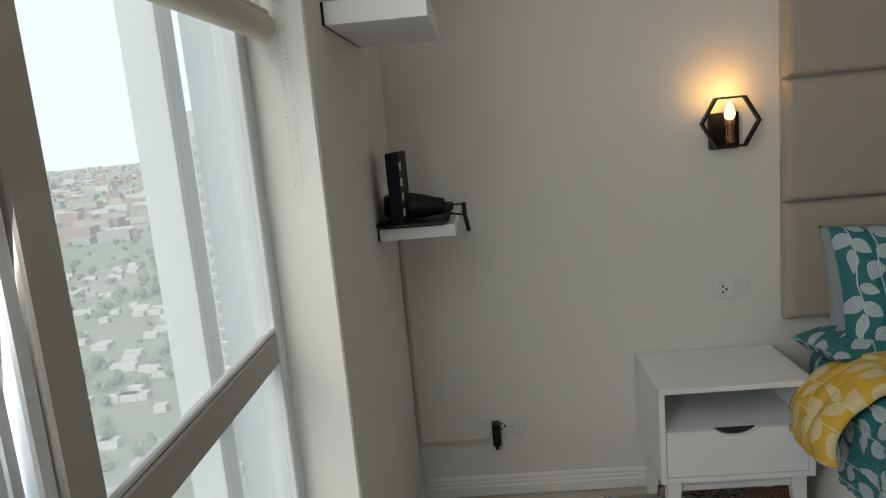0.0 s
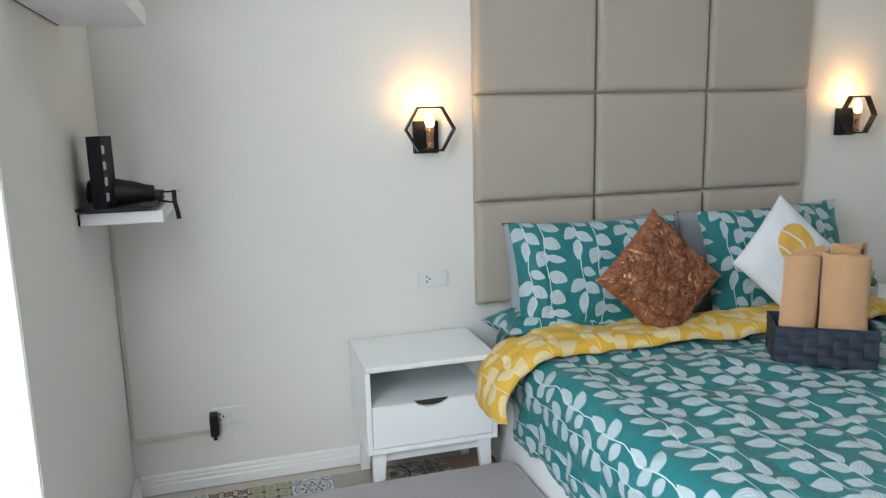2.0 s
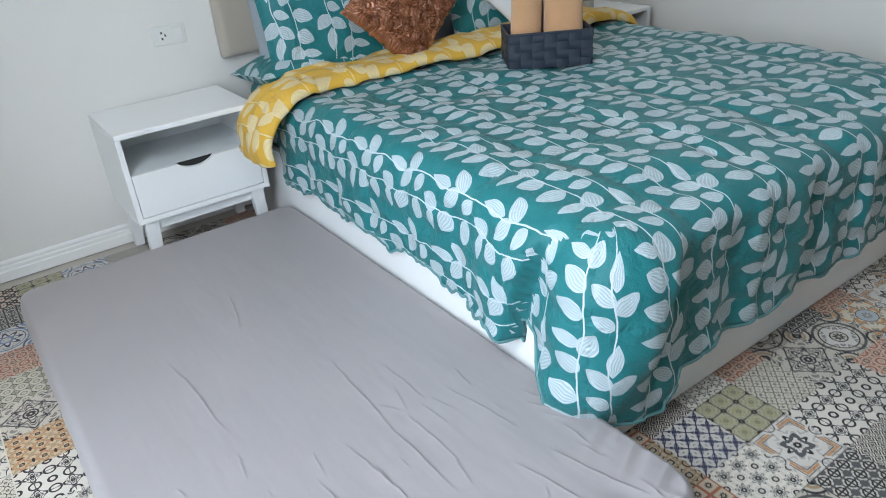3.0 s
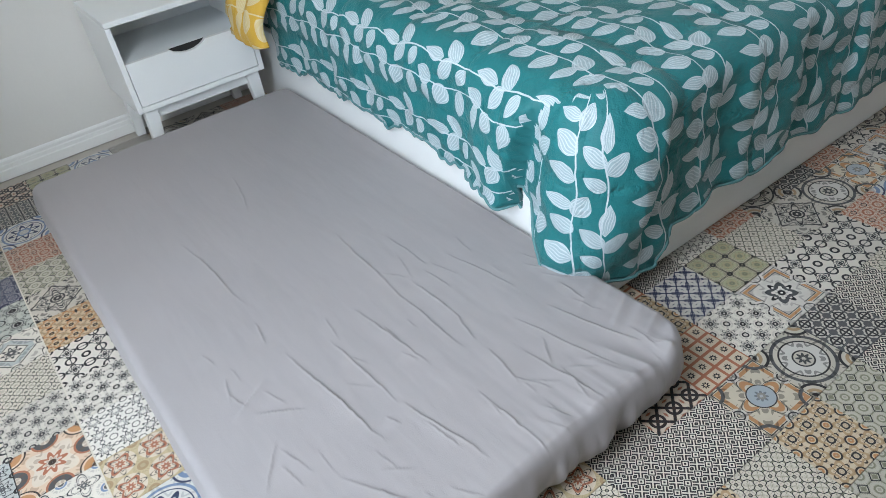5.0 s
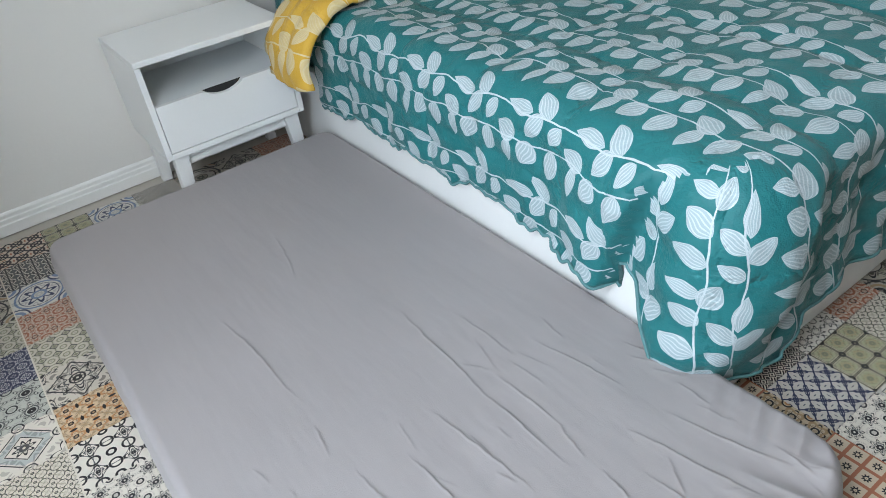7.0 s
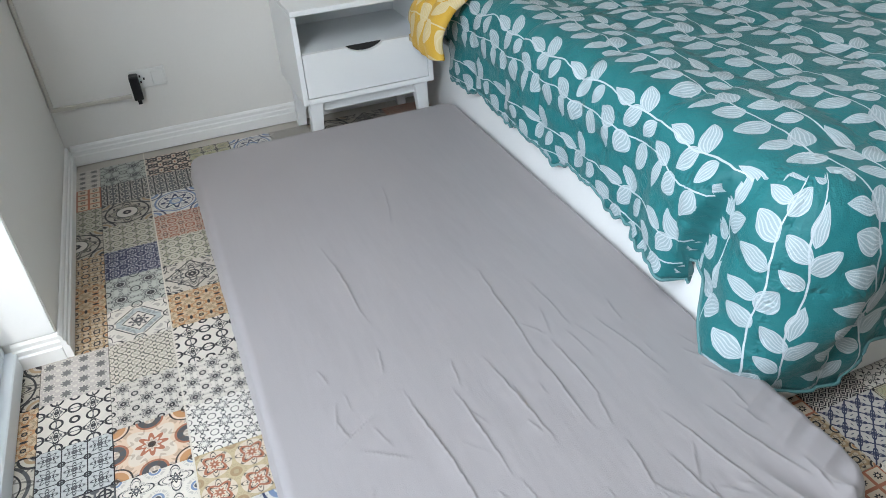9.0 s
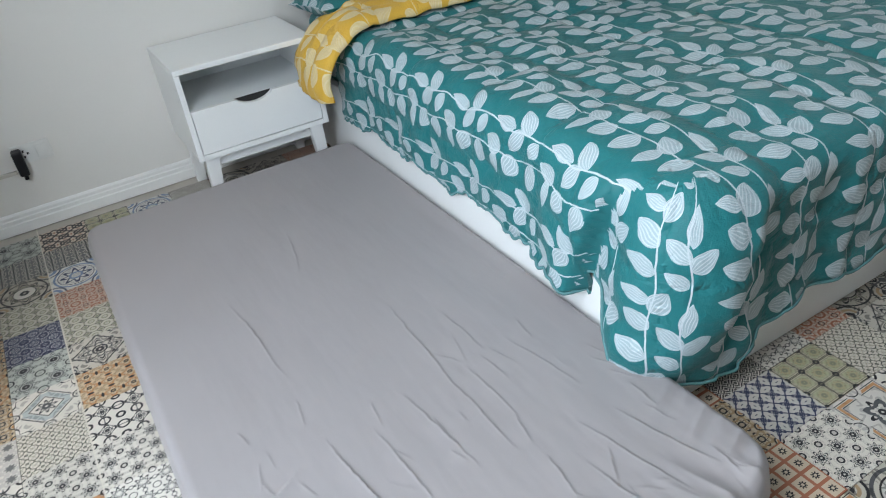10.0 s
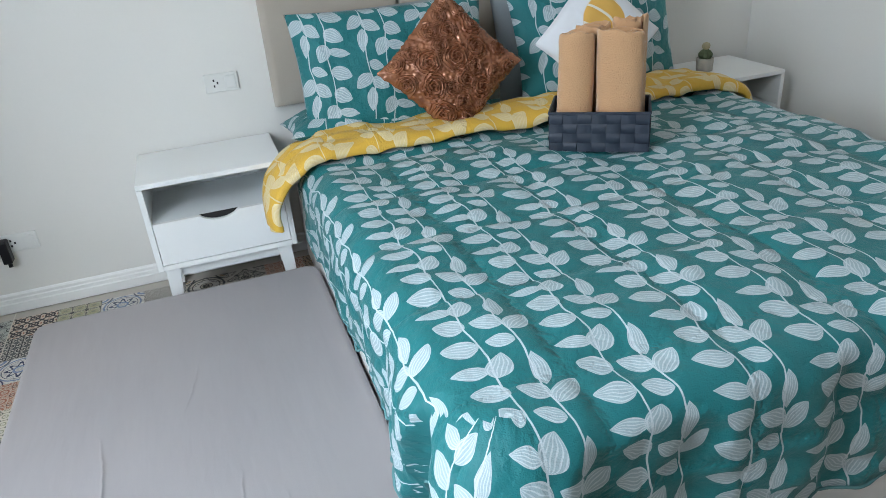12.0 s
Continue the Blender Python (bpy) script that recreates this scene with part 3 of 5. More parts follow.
def grid(nu, nv, place, uv=None):
    """A sheet of nu x nv cells; place and uv take (s, t) from 0 to 1."""
    bm = bmesh.new()
    lay = bm.loops.layers.uv.new("UVMap")
    vs = [[bm.verts.new(place(i / nu, j / nv)) for j in range(nv + 1)] for i in range(nu + 1)]
    for i in range(nu):
        for j in range(nv):
            f = bm.faces.new((vs[i][j], vs[i + 1][j], vs[i + 1][j + 1], vs[i][j + 1]))
            for lp, (a, b) in zip(f.loops, ((i, j), (i + 1, j), (i + 1, j + 1), (i, j + 1))):
                lp[lay].uv = uv(a / nu, b / nv) if uv else (a / nu, b / nv)
    return bm


def smooth01(x):
    x = max(0.0, min(1.0, x))
    return x * x * (3 - 2 * x)


# ---- the room ----
X_W, X_E, Y_S, Z_C = -1.287, 2.13, -6.0, 2.6
Y_PIER, Y_WEND, Z_HEAD = -1.06, -2.46, 2.36


def wall(name, lo, hi, label):
    return tagged(part(name, block(lo, hi), wall_paint), label, "wall", kind="structure")


wall("wall_north", (X_W - 0.3, 0.0, 0.0), (X_E + 0.15, 0.15, Z_C), "plain off-white painted wall behind the bed")
wall("wall_west", (X_W - 0.17, Y_PIER, 0.0), (X_W, -0.002, Z_C), "short cream painted wall beside the window")
wall("wall_west_south", (X_W - 0.17, Y_S, 0.0), (X_W, Y_WEND, Z_C), "cream painted wall beyond the window")
wall("wall_west_lintel", (X_W - 0.17, Y_WEND + 0.002, Z_HEAD), (X_W - 0.002, Y_PIER - 0.002, Z_C), "painted lintel above the window")
wall("wall_east", (X_E, Y_S, 0.0), (X_E + 0.15, -0.002, Z_C), "plain off-white painted wall")
# south wall is out of view; Y_S set deep to weaken bounced light
wall("wall_south", (X_W - 0.17, Y_S - 0.15, 0.0), (X_E + 0.15, Y_S - 0.002, Z_C), "plain off-white painted wall")
tagged(part("ceiling", block((X_W - 0.17, Y_S, Z_C + 0.002), (X_E + 0.15, 0.15, Z_C + 0.15)), ceiling_paint), "plain white ceiling", "ceiling", kind="structure")


def skirting(name, a, b, inward, label="white stepped skirting board"):
    """A stepped skirting board along the wall from a to b; inward points into the room."""
    a, b, n = Vector((*a, 0)), Vector((*b, 0)), Vector((*inward, 0))
    prof = [(0, 0), (0.016, 0), (0.016, 0.034), (0.012, 0.038), (0.012, 0.05), (0.008, 0.054), (0.008, 0.064), (0.004, 0.07), (0, 0.072)]
    bm = bmesh.new()
    ra = [bm.verts.new(a + n * u + Vector((0, 0, v))) for u, v in prof]
    rb = [bm.verts.new(b + n * u + Vector((0, 0, v))) for u, v in prof]
    for i in range(len(prof)):
        j = (i + 1) % len(prof)
        bm.faces.new((ra[i], ra[j], rb[j], rb[i]))
    bm.faces.new(ra)
    bm.faces.new(rb)
    bmesh.ops.recalc_face_normals(bm, faces=bm.faces[:])
    return tagged(part(name, bm, trim_white), label, "skirting board", kind="structure")


skirting("baseboard_north", (X_W + 0.016, -0.001), (X_E, -0.001), (0, -1))
skirting("baseboard_west", (X_W + 0.001, -0.001), (X_W + 0.001, Y_PIER - 0.016), (1, 0))
skirting("baseboard_pier", (X_W, Y_PIER - 0.001), (X_W - 0.1, Y_PIER - 0.001), (0, -1))
skirting("baseboard_east", (X_E - 0.001, -0.02), (X_E - 0.001, Y_S), (-1, 0))

# white lining on the pier's end, between wall edge and window frame
tagged(part("trim_pier", block((X_W - 0.118, Y_PIER - 0.006, 0.074), (X_W - 0.002, Y_PIER - 0.001, Z_HEAD - 0.002), 0.0015, 1), trim_white), "white lining at the window's edge", "trim", kind="structure")

# ---- window: tall leaves with a middle rail ----
X_GLASS = X_W - 0.128
window = thing("window_1", (X_GLASS, Y_PIER, 0), "tall white sliding window with middle rail", "window", kind="structure")


def win_bar(name, y0, y1, z0, z1, dx0=-0.022, dx1=0.022, mt=None, label=""):
    return part(name, block((dx0, y0 - Y_PIER, z0), (dx1, y1 - Y_PIER, z1), 0.003, 1), mt or pvc_white, window, label)


win_bar("head_frame", Y_WEND, Y_PIER, Z_HEAD - 0.05, Z_HEAD - 0.002, -0.04, 0.03)
win_bar("sill_track", Y_WEND, Y_PIER, 0.001, 0.05, -0.04, 0.035)
win_bar("jamb", Y_PIER - 0.03, Y_PIER - 0.002, 0.05, Z_HEAD - 0.05, -0.04, 0.012)
win_bar("jamb", Y_WEND + 0.002, Y_WEND + 0.03, 0.05, Z_HEAD - 0.05, -0.04, 0.03)
leaf_edges = [(-1.09, -1.81), (-1.79, -2.43)]
for k, (ya, yb) in enumerate(leaf_edges):
    off = 0.0 if k % 2 == 0 else -0.026
    win_bar("stile", ya - 0.022, ya, 0.05, Z_HEAD - 0.05, -0.018 + off, 0.012 + off)
    # this stile and the middle rail carry their shade as grey colour
    win_bar("stile", yb, yb + 0.064, 0.05, Z_HEAD - 0.05, -0.018 + off, 0.012 + off, pvc_shaded, "white stile painted grey as if shaded")
    win_bar("rail", yb + 0.064, ya - 0.022, 0.05, 0.13, -0.018 + off, 0.012 + off)
    win_bar("rail", yb + 0.064, ya - 0.022, 0.925, 0.985, -0.018 + off, 0.012 + off, pvc_shaded, "white middle rail painted grey as if shaded")
    win_bar("rail", yb + 0.064, ya - 0.022, Z_HEAD - 0.11, Z_HEAD - 0.05, -0.018 + off, 0.012 + off)
    for z0, z1 in ((0.13, 0.925), (0.985, Z_HEAD - 0.11)):
        pane = win_bar("pane", yb + 0.064, ya - 0.022, z0, z1, -0.004 + off, 0.001 + off, hazed_glass)
        pane.visible_shadow = False
        bead = win_bar("glazing_bead", yb + 0.064, ya - 0.022, z0, z0 + 0.012, 0.002 + off, 0.009 + off)

for y0, y1, d0, d1 in ((-1.836, -1.812, -0.030, 0.006), (-1.862, -1.842, -0.040, -0.004), (-1.905, -1.872, -0.040, 0.004)):
    win_bar("mullion_rib", y0, y1, 0.05, Z_HEAD - 0.05, d0, d1)

# ---- roller blind in sheer and solid bands, half lowered ----
X_BL = X_W - 0.073
blind = thing("roller_blind", (X_BL, -1.085, 1.532), "cream and sheer striped roller blind, half lowered", "blind")


def blind_band(name, z0, z1, mt, label, dx=0.0):
    return part(name, block((dx - 0.0008, Y_WEND + 1.13, z0 - 1.55), (dx + 0.0008, 0.0, z1 - 1.55)), mt, blind, label)


part("bottom_bar", lathe([(0.004, Y_WEND + 1.12), (0.021, Y_WEND + 1.122), (0.0245, Y_WEND + 1.13), (0.0245, -0.006), (0.021, 0.0), (0.006, 0.002)], 20, axis="Y", at=(0, 0, 0.022)), blind_bar, blind, "rounded cream bottom bar", True)
part("bar_lip", block((0.006, Y_WEND + 1.13, 0.04), (0.014, 0.0, 0.052), 0.003), blind_bar, blind)
z = 1.60
for k in range(7):
    if z > 2.28:
        break
    solid = k % 2 == 1
    z1 = min(z + (0.098 if solid else 0.078), 2.3)
    blind_band("solid_band" if solid else "sheer_band", z, z1, blind_opaque if solid else blind_sheer, "solid beige band" if solid else "sheer white band")
    z = z1
part("cassette", block((-0.03, Y_WEND + 1.12, 2.3 - 1.55), (0.03, 0.004, 2.352 - 1.55), 0.008), blind_bar, blind, "cream cassette")
beads = bmesh.new()
for side in (0.0, 0.014):
    for k in range(95):
        bmesh.ops.create_icosphere(beads, subdivisions=1, radius=0.0022, matrix=Matrix.Translation((0.02 + side, 0.012, 0.72 - 0.0105 * k)))
part("bead_chain", beads, trim_white, blind, "white bead chain", True)

# ---- outside the window ----
tagged(part("outer_post", block((-2.02, -0.28, -3.0), (-1.90, -0.205, 3.4), 0.006), render_white), "white post outside the window", "post")
# added strip: the post's shaded side painted as a dark band
part("side_shade", block((-1.899, -0.290, -3.0), (-1.884, -0.196, 3.4), 0.002), post_shade_dark, bpy.data.objects["outer_post"], "dark strip painted as the post's shaded side")
tagged(part("wing_wall", block((-1.905, -0.10, -3.0), (-1.47, 0.1, 3.4), 0.004), render_white), "white outer wing wall of the building", "wall", kind="structure")
tagged(part("wing_rib", block((-1.70, -0.125, -3.0), (-1.66, -0.101, 3.4), 0.004), render_white), "white rib on the outer wing wall", "trim", kind="structure")


def ground_material():
    m, nt, p = nodes_of("park_and_town_ground")
    co = coords(nt)
    n1, n2, n3 = noise_tex(nt, co, 0.012, 4), noise_tex(nt, co, 0.06, 4), noise_tex(nt, co, 0.5, 3)
    # ground tones are lightened: distance haze put into the colour
    green = mix_rgb(nt, n2, (0.30, 0.36, 0.25), (0.46, 0.50, 0.40))
    town = mix_rgb(nt, n2, (0.42, 0.41, 0.39), (0.58, 0.56, 0.53))
    f = mth(nt, "MULTIPLY", mth(nt, "SUBTRACT", n1, 0.5), 9.0, clamp=True)
    nt.links.new(mix_rgb(nt, mth(nt, "MULTIPLY", n3, 0.4), mix_rgb(nt, f, green, town), (0.3, 0.3, 0.28)), p.inputs["Base Color"])
    p.inputs["Roughness"].default_value = 0.95
    return m


Z_G = -48.0
gm = bmesh.new()
bmesh.ops.create_grid(gm, x_segments=2, y_segments=2, size=3500.0, matrix=Matrix.Translation((0, 0, Z_G)))
tagged(part("ground", gm, ground_material()), "green park and town ground far below", "ground", kind="structure")

haze_m, haze_nt, haze_p = nodes_of("bright_overcast_backdrop")
haze_nt.nodes.remove(haze_p)
haze_e = haze_nt.nodes.new("ShaderNodeEmission")
haze_n = noise_tex(haze_nt, coords(haze_nt), 0.002, 3)
haze_nt.links.new(mix_rgb(haze_nt, haze_n, (0.80, 0.89, 0.98), (0.92, 0.97, 1.0)), haze_e.inputs["Color"])
haze_e.inputs["Strength"].default_value = 2.5
haze_nt.links.new(haze_e.outputs[0], haze_nt.nodes["Material Output"].inputs["Surface"])


def backdrop_place(s, t):
    a = radians(-20 + 150 * s)
    return Vector((-2600 * math.sin(a), 2600 * math.cos(a), Z_G + 2200 * t))


tagged(part("backdrop", grid(40, 6, backdrop_place), haze_m, None, "", True), "bright overcast sky over the far town", "sky", kind="structure")
# roof colours paled to suggest haze over the town
roof_mats = [surface("roof_" + n, c, 0.8, 0.15, 0.2, 2.0, 0.0) for n, c in (("white", (0.74, 0.74, 0.74)), ("grey", (0.50, 0.51, 0.52)), ("red", (0.50, 0.39, 0.35)), ("sand", (0.60, 0.57, 0.52)))]
rng = random.Random(7)
town = bmesh.new()
for k in range(2300):
    ang = radians(rng.uniform(14, 64))
    dist = 430.0 + 1900.0 * rng.random() ** 1.3
    cx, cy = -1 - dist * math.sin(ang), -2.4 + dist * math.cos(ang)
    w, d, h = rng.uniform(6, 20), rng.uniform(5, 13), rng.choice((3, 3, 4, 4, 5, 6, 9))
    first = len(town.faces)
    block((cx - w / 2, cy - d / 2, Z_G), (cx + w / 2, cy + d / 2, Z_G + h), bm=town)
    town.faces.ensure_lookup_table()
    mi = rng.randrange(4)
    for f in town.faces[first:]:
        f.material_index = mi
tagged(part("town_houses", town, roof_mats), "low town houses with pale roofs far below", "houses", kind="stuff")
cars = bmesh.new()
for k in range(150):
    ang = radians(rng.uniform(22, 50))
    dist = rng.uniform(105, 330)
    cx, cy = -1 - dist * math.sin(ang), -2.4 + dist * math.cos(ang)
    block((cx - rng.uniform(1, 3.2), cy - 1, Z_G), (cx + rng.uniform(1, 3.2), cy + 1, Z_G + 1.5), bm=cars)
tagged(part("parked_vehicles", cars, roof_mats[0]), "pale vehicles and sheds far below in the park", "vehicles", kind="stuff")
park = bmesh.new()
for k in range(500):
    ang = radians(rng.uniform(18, 56))
    dist = rng.uniform(110, 480)
    cx, cy, r = -1 - dist * math.sin(ang), -2.4 + dist * math.cos(ang), rng.uniform(0.8, 2.2)
    for q in range(3):
        bmesh.ops.create_icosphere(park, subdivisions=1, radius=r * rng.uniform(0.5, 0.9), matrix=Matrix.Translation((cx + rng.uniform(-r, r) * 0.7, cy + rng.uniform(-r, r) * 0.7, Z_G + r * rng.uniform(0.7, 1.3))))
# tree green is paled for haze too
tagged(part("park_trees", park, surface("foliage_far", (0.28, 0.34, 0.25), 0.9, 0.3, 0.3, 3.0, 0.0)), "green park trees far below", "trees", kind="stuff")

tower = thing("apartment_tower", (-58.5, 143.0, Z_G), "pale brick apartment tower with rows of windows", "building")
# tower wall and window colours paled as if seen through haze
tower_skin = surface("tower_skin", (0.66, 0.65, 0.64), 0.85, 0.1, 0.5, 6, 0.1)
tower_glass = surface("tower_glass", (0.42, 0.44, 0.46), 0.2, 0.1, 1, 6, 0.0)
tw = bmesh.new()
block((-6, 0, 0), (6, 14, 53.5), bm=tw)
block((-4, 2, 53.5), (1, 8, 56), bm=tw)
part("wall", tw, tower_skin, tower)
tower_window = mesh_of("window", block((0, -0.12, 0), (1.3, 0.05, 1.5)), tower_glass)
tower_slab = mesh_of("balcony_slab", block((-6.5, -0.7, 0), (6.3, 0.0, 0.2)), roof_mats[0])
for fl in range(17):
    ob = new("balcony_slab", tower_slab)
    ob.parent, ob.matrix_basis = tower, Matrix.Translation((0, 0, 0.5 + fl * 3.0))
    for c in range(5):
        ob = new("window", tower_window)
        ob.parent, ob.matrix_basis = tower, Matrix.Translation((-5.3 + 2.25 * c, 0, 1.2 + fl * 3.0))

# ---- headboard: nine padded panels ----
headboard = thing("headboard", (0, 0, 0.591), "tall greige velvet headboard of nine padded panels on the wall", "headboard")
PW, PH = 0.5, 0.402


def pad_panel(w, h, d):
    """A padded panel: flat back, soft domed front with rounded rim, seen from -y."""
    n = 18

    def place(s, t):
        x, z = s * w, t * h
        e = min(x, w - x, z, h - z)
        rim = math.sqrt(max(0.0, 1 - (1 - min(1.0, e / 0.016)) ** 2))
        y = -0.018 - (d - 0.024) * rim - 0.006 * math.sin(math.pi * s) * math.sin(math.pi * t)
        return Vector((x, y + 0.001 * noise.noise(Vector((x * 9 + w, z * 9, 1.0))), z))

    ease = lambda q: 0.5 - 0.5 * math.copysign(abs(math.cos(math.pi * q)) ** 0.75, math.cos(math.pi * q))
    bm = grid(n, n, lambda s, t: place(ease(s), ease(t)))
    block((0.001, -0.02, 0.001), (w - 0.001, -0.001, h - 0.001), bm=bm)
    return bm


pad = mesh_of("panel", pad_panel(PW - 0.005, PH - 0.005, 0.06), velvet, True)
for i in range(3):
    for j in range(3):
        ob = new("panel", pad)
        ob.parent = headboard
        ob.matrix_basis = Matrix.Translation((i * PW + 0.0025, 0, j * PH + 0.0025))

# ---- bed: white base, mattress in printed sheet ----
bed = thing("bed", (0, 0, 0), "white panelled bed base with mattress in teal leaf-print sheet", "bed")
part("side_panel", block((0.022, -1.868, 0.004), (0.042, -0.066, 0.30), 0.003), lacquer_white, bed)
part("side_panel", block((1.52, -1.868, 0.004), (1.542, -0.066, 0.30), 0.003), lacquer_white, bed)
part("foot_panel", block((0.022, -1.89, 0.004), (1.542, -1.869, 0.30), 0.003), lacquer_white, bed)
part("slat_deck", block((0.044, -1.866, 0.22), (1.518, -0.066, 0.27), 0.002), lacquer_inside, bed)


def mattress_mesh():
    bm = block((0.044, -1.845, 0.272), (1.515, -0.075, 0.512), 0.05, 4)
    lay = bm.loops.layers.uv.new("UVMap")
    for f in bm.faces:
        for lp in f.loops:
            c = lp.vert.co
            lp[lay].uv = (c.x + (0.5 - c.z if abs(f.normal.x) > 0.7 else 0.0), c.y)
    return bm


part("mattress", mattress_mesh(), teal_vine, bed, "mattress in a teal leaf-print fitted sheet", True)

# ---- comforter: puffed sheet that hangs over both sides and the foot ----
CX0, CX1, CY0, CY1, CZ = 0.078, 1.535, -1.85, -0.43, 0.536
RC, RTOP = 0.045, 0.075
S_LEFT = CY1 - (CY0 + RC)
S_ARC = RC * math.pi / 2
S_FOOT = (CX1 - CX0) - 2 * RC
S_ALL = 2 * S_LEFT + 2 * S_ARC + S_FOOT


def rim_at(s):
    """Place and outward direction on the comforter's top outline, s metres from the left head end."""
    if s < S_LEFT:
        return Vector((CX0, CY1 - s, 0)), Vector((-1, 0, 0))
    s -= S_LEFT
    if s < S_ARC:
        a = s / RC
        n = Vector((-math.cos(a), -math.sin(a), 0))
        return Vector((CX0 + RC, CY0 + RC, 0)) + RC * n, n
    s -= S_ARC
    if s < S_FOOT:
        return Vector((CX0 + RC + s, CY0, 0)), Vector((0, -1, 0))
    s -= S_FOOT
    if s < S_ARC:
        a = s / RC
        n = Vector((math.sin(a), -math.cos(a), 0))
        return Vector((CX1 - RC, CY0 + RC, 0)) + RC * n, n
    s -= S_ARC
    return Vector((CX1, CY0 + RC + s, 0)), Vector((1, 0, 0))


def bell(x, w):
    return math.exp(-(x / w) ** 2)


S_CREASE = 1.742 + CY1


def crease_at(d):
    return S_CREASE - 0.30 * max(0.0, d - 0.06)


def drop_at(s):
    """How far the cloth hangs from the rim, along the cloth."""
    wave = 0.010 * math.sin(s * 21) + 0.007 * math.sin(s * 47 + 1)
    side, foot = 0.355, 0.425
    if s < S_CREASE - 0.085:
        return side + wave + 0.04 * bell(s - S_CREASE + 0.13, 0.14) + 0.004 * math.sin(s * 150)
    f = min(1.0, max(0.0, (s - S_CREASE + 0.085) / 0.20))
    d = 0.325 + (0.522 - 0.325) * f
    d -= (0.522 - foot) * smooth01((s - S_CREASE - 0.185) / 0.05)
    end = S_LEFT + 2 * S_ARC + S_FOOT
    d -= 0.07 * smooth01((s - end + 0.1) / 0.3)
    return d + wave * 0.6


def puff(x, y):
    tuck = min(abs((x + 0.185) % 0.29 - 0.145), abs((y + 0.185) % 0.29 - 0.145))
    quilt = 0.013 * (math.sqrt(min(1.0, tuck / 0.07)) - 1)
    return 0.012 * noise.noise(Vector((x * 3.2, y * 3.2, 4.0))) + 0.010 * noise.noise(Vector((x * 8, y * 8, 8.0))) + 0.003 * noise.noise(Vector((x * 24, y * 24, 2.0))) + quilt


def comforter_point(s, d):
    p, n = rim_at(s)
    a = min(d / RTOP, math.pi / 2)
    rest = max(0.0, d - RTOP * math.pi / 2)
    out, down = RTOP * math.sin(a), RTOP * (1 - math.cos(a)) + 0.985 * rest
    live = smooth01((d - 0.03) / 0.16)
    sc = s - crease_at(d)
    fold = 0.0
    fold += 0.042 * bell(sc + 0.05, 0.09) * (sc < 0) * min(1.0, -sc / 0.010)
    fold += 0.022 * bell(sc - 0.15, 0.07) * (sc > 0)
    fold -= 0.014 * bell(sc - 0.005, 0.04) * (sc > 0)
    fold += 0.016 * bell(sc - 0.195, 0.03) - 0.012 * bell(sc - 0.245, 0.03)
    out += live * (fold + 0.05 * rest * bell(sc - 0.17, 0.08))
    corner = S_LEFT + S_ARC
    if s > corner:
        out += live * (0.009 * math.sin(s * 17 + 0.6) + 0.006 * math.sin(s * 39)) * smooth01((s - corner) / 0.15)
    else:
        out += live * 0.005 * (1 + math.sin(s * 13 + 1.0))
    q = p + n * out
    q.z = CZ - down
    sag = 0.035 * smooth01((-q.y - 1.45) / 0.5) * bell(d, 0.12)
    q.z += puff(p.x, p.y) * (1 - live) - sag * 0.6
    q += n * live * (0.006 + 0.9 * puff(s * 1.4, d * 2.0 + 3))
    return q


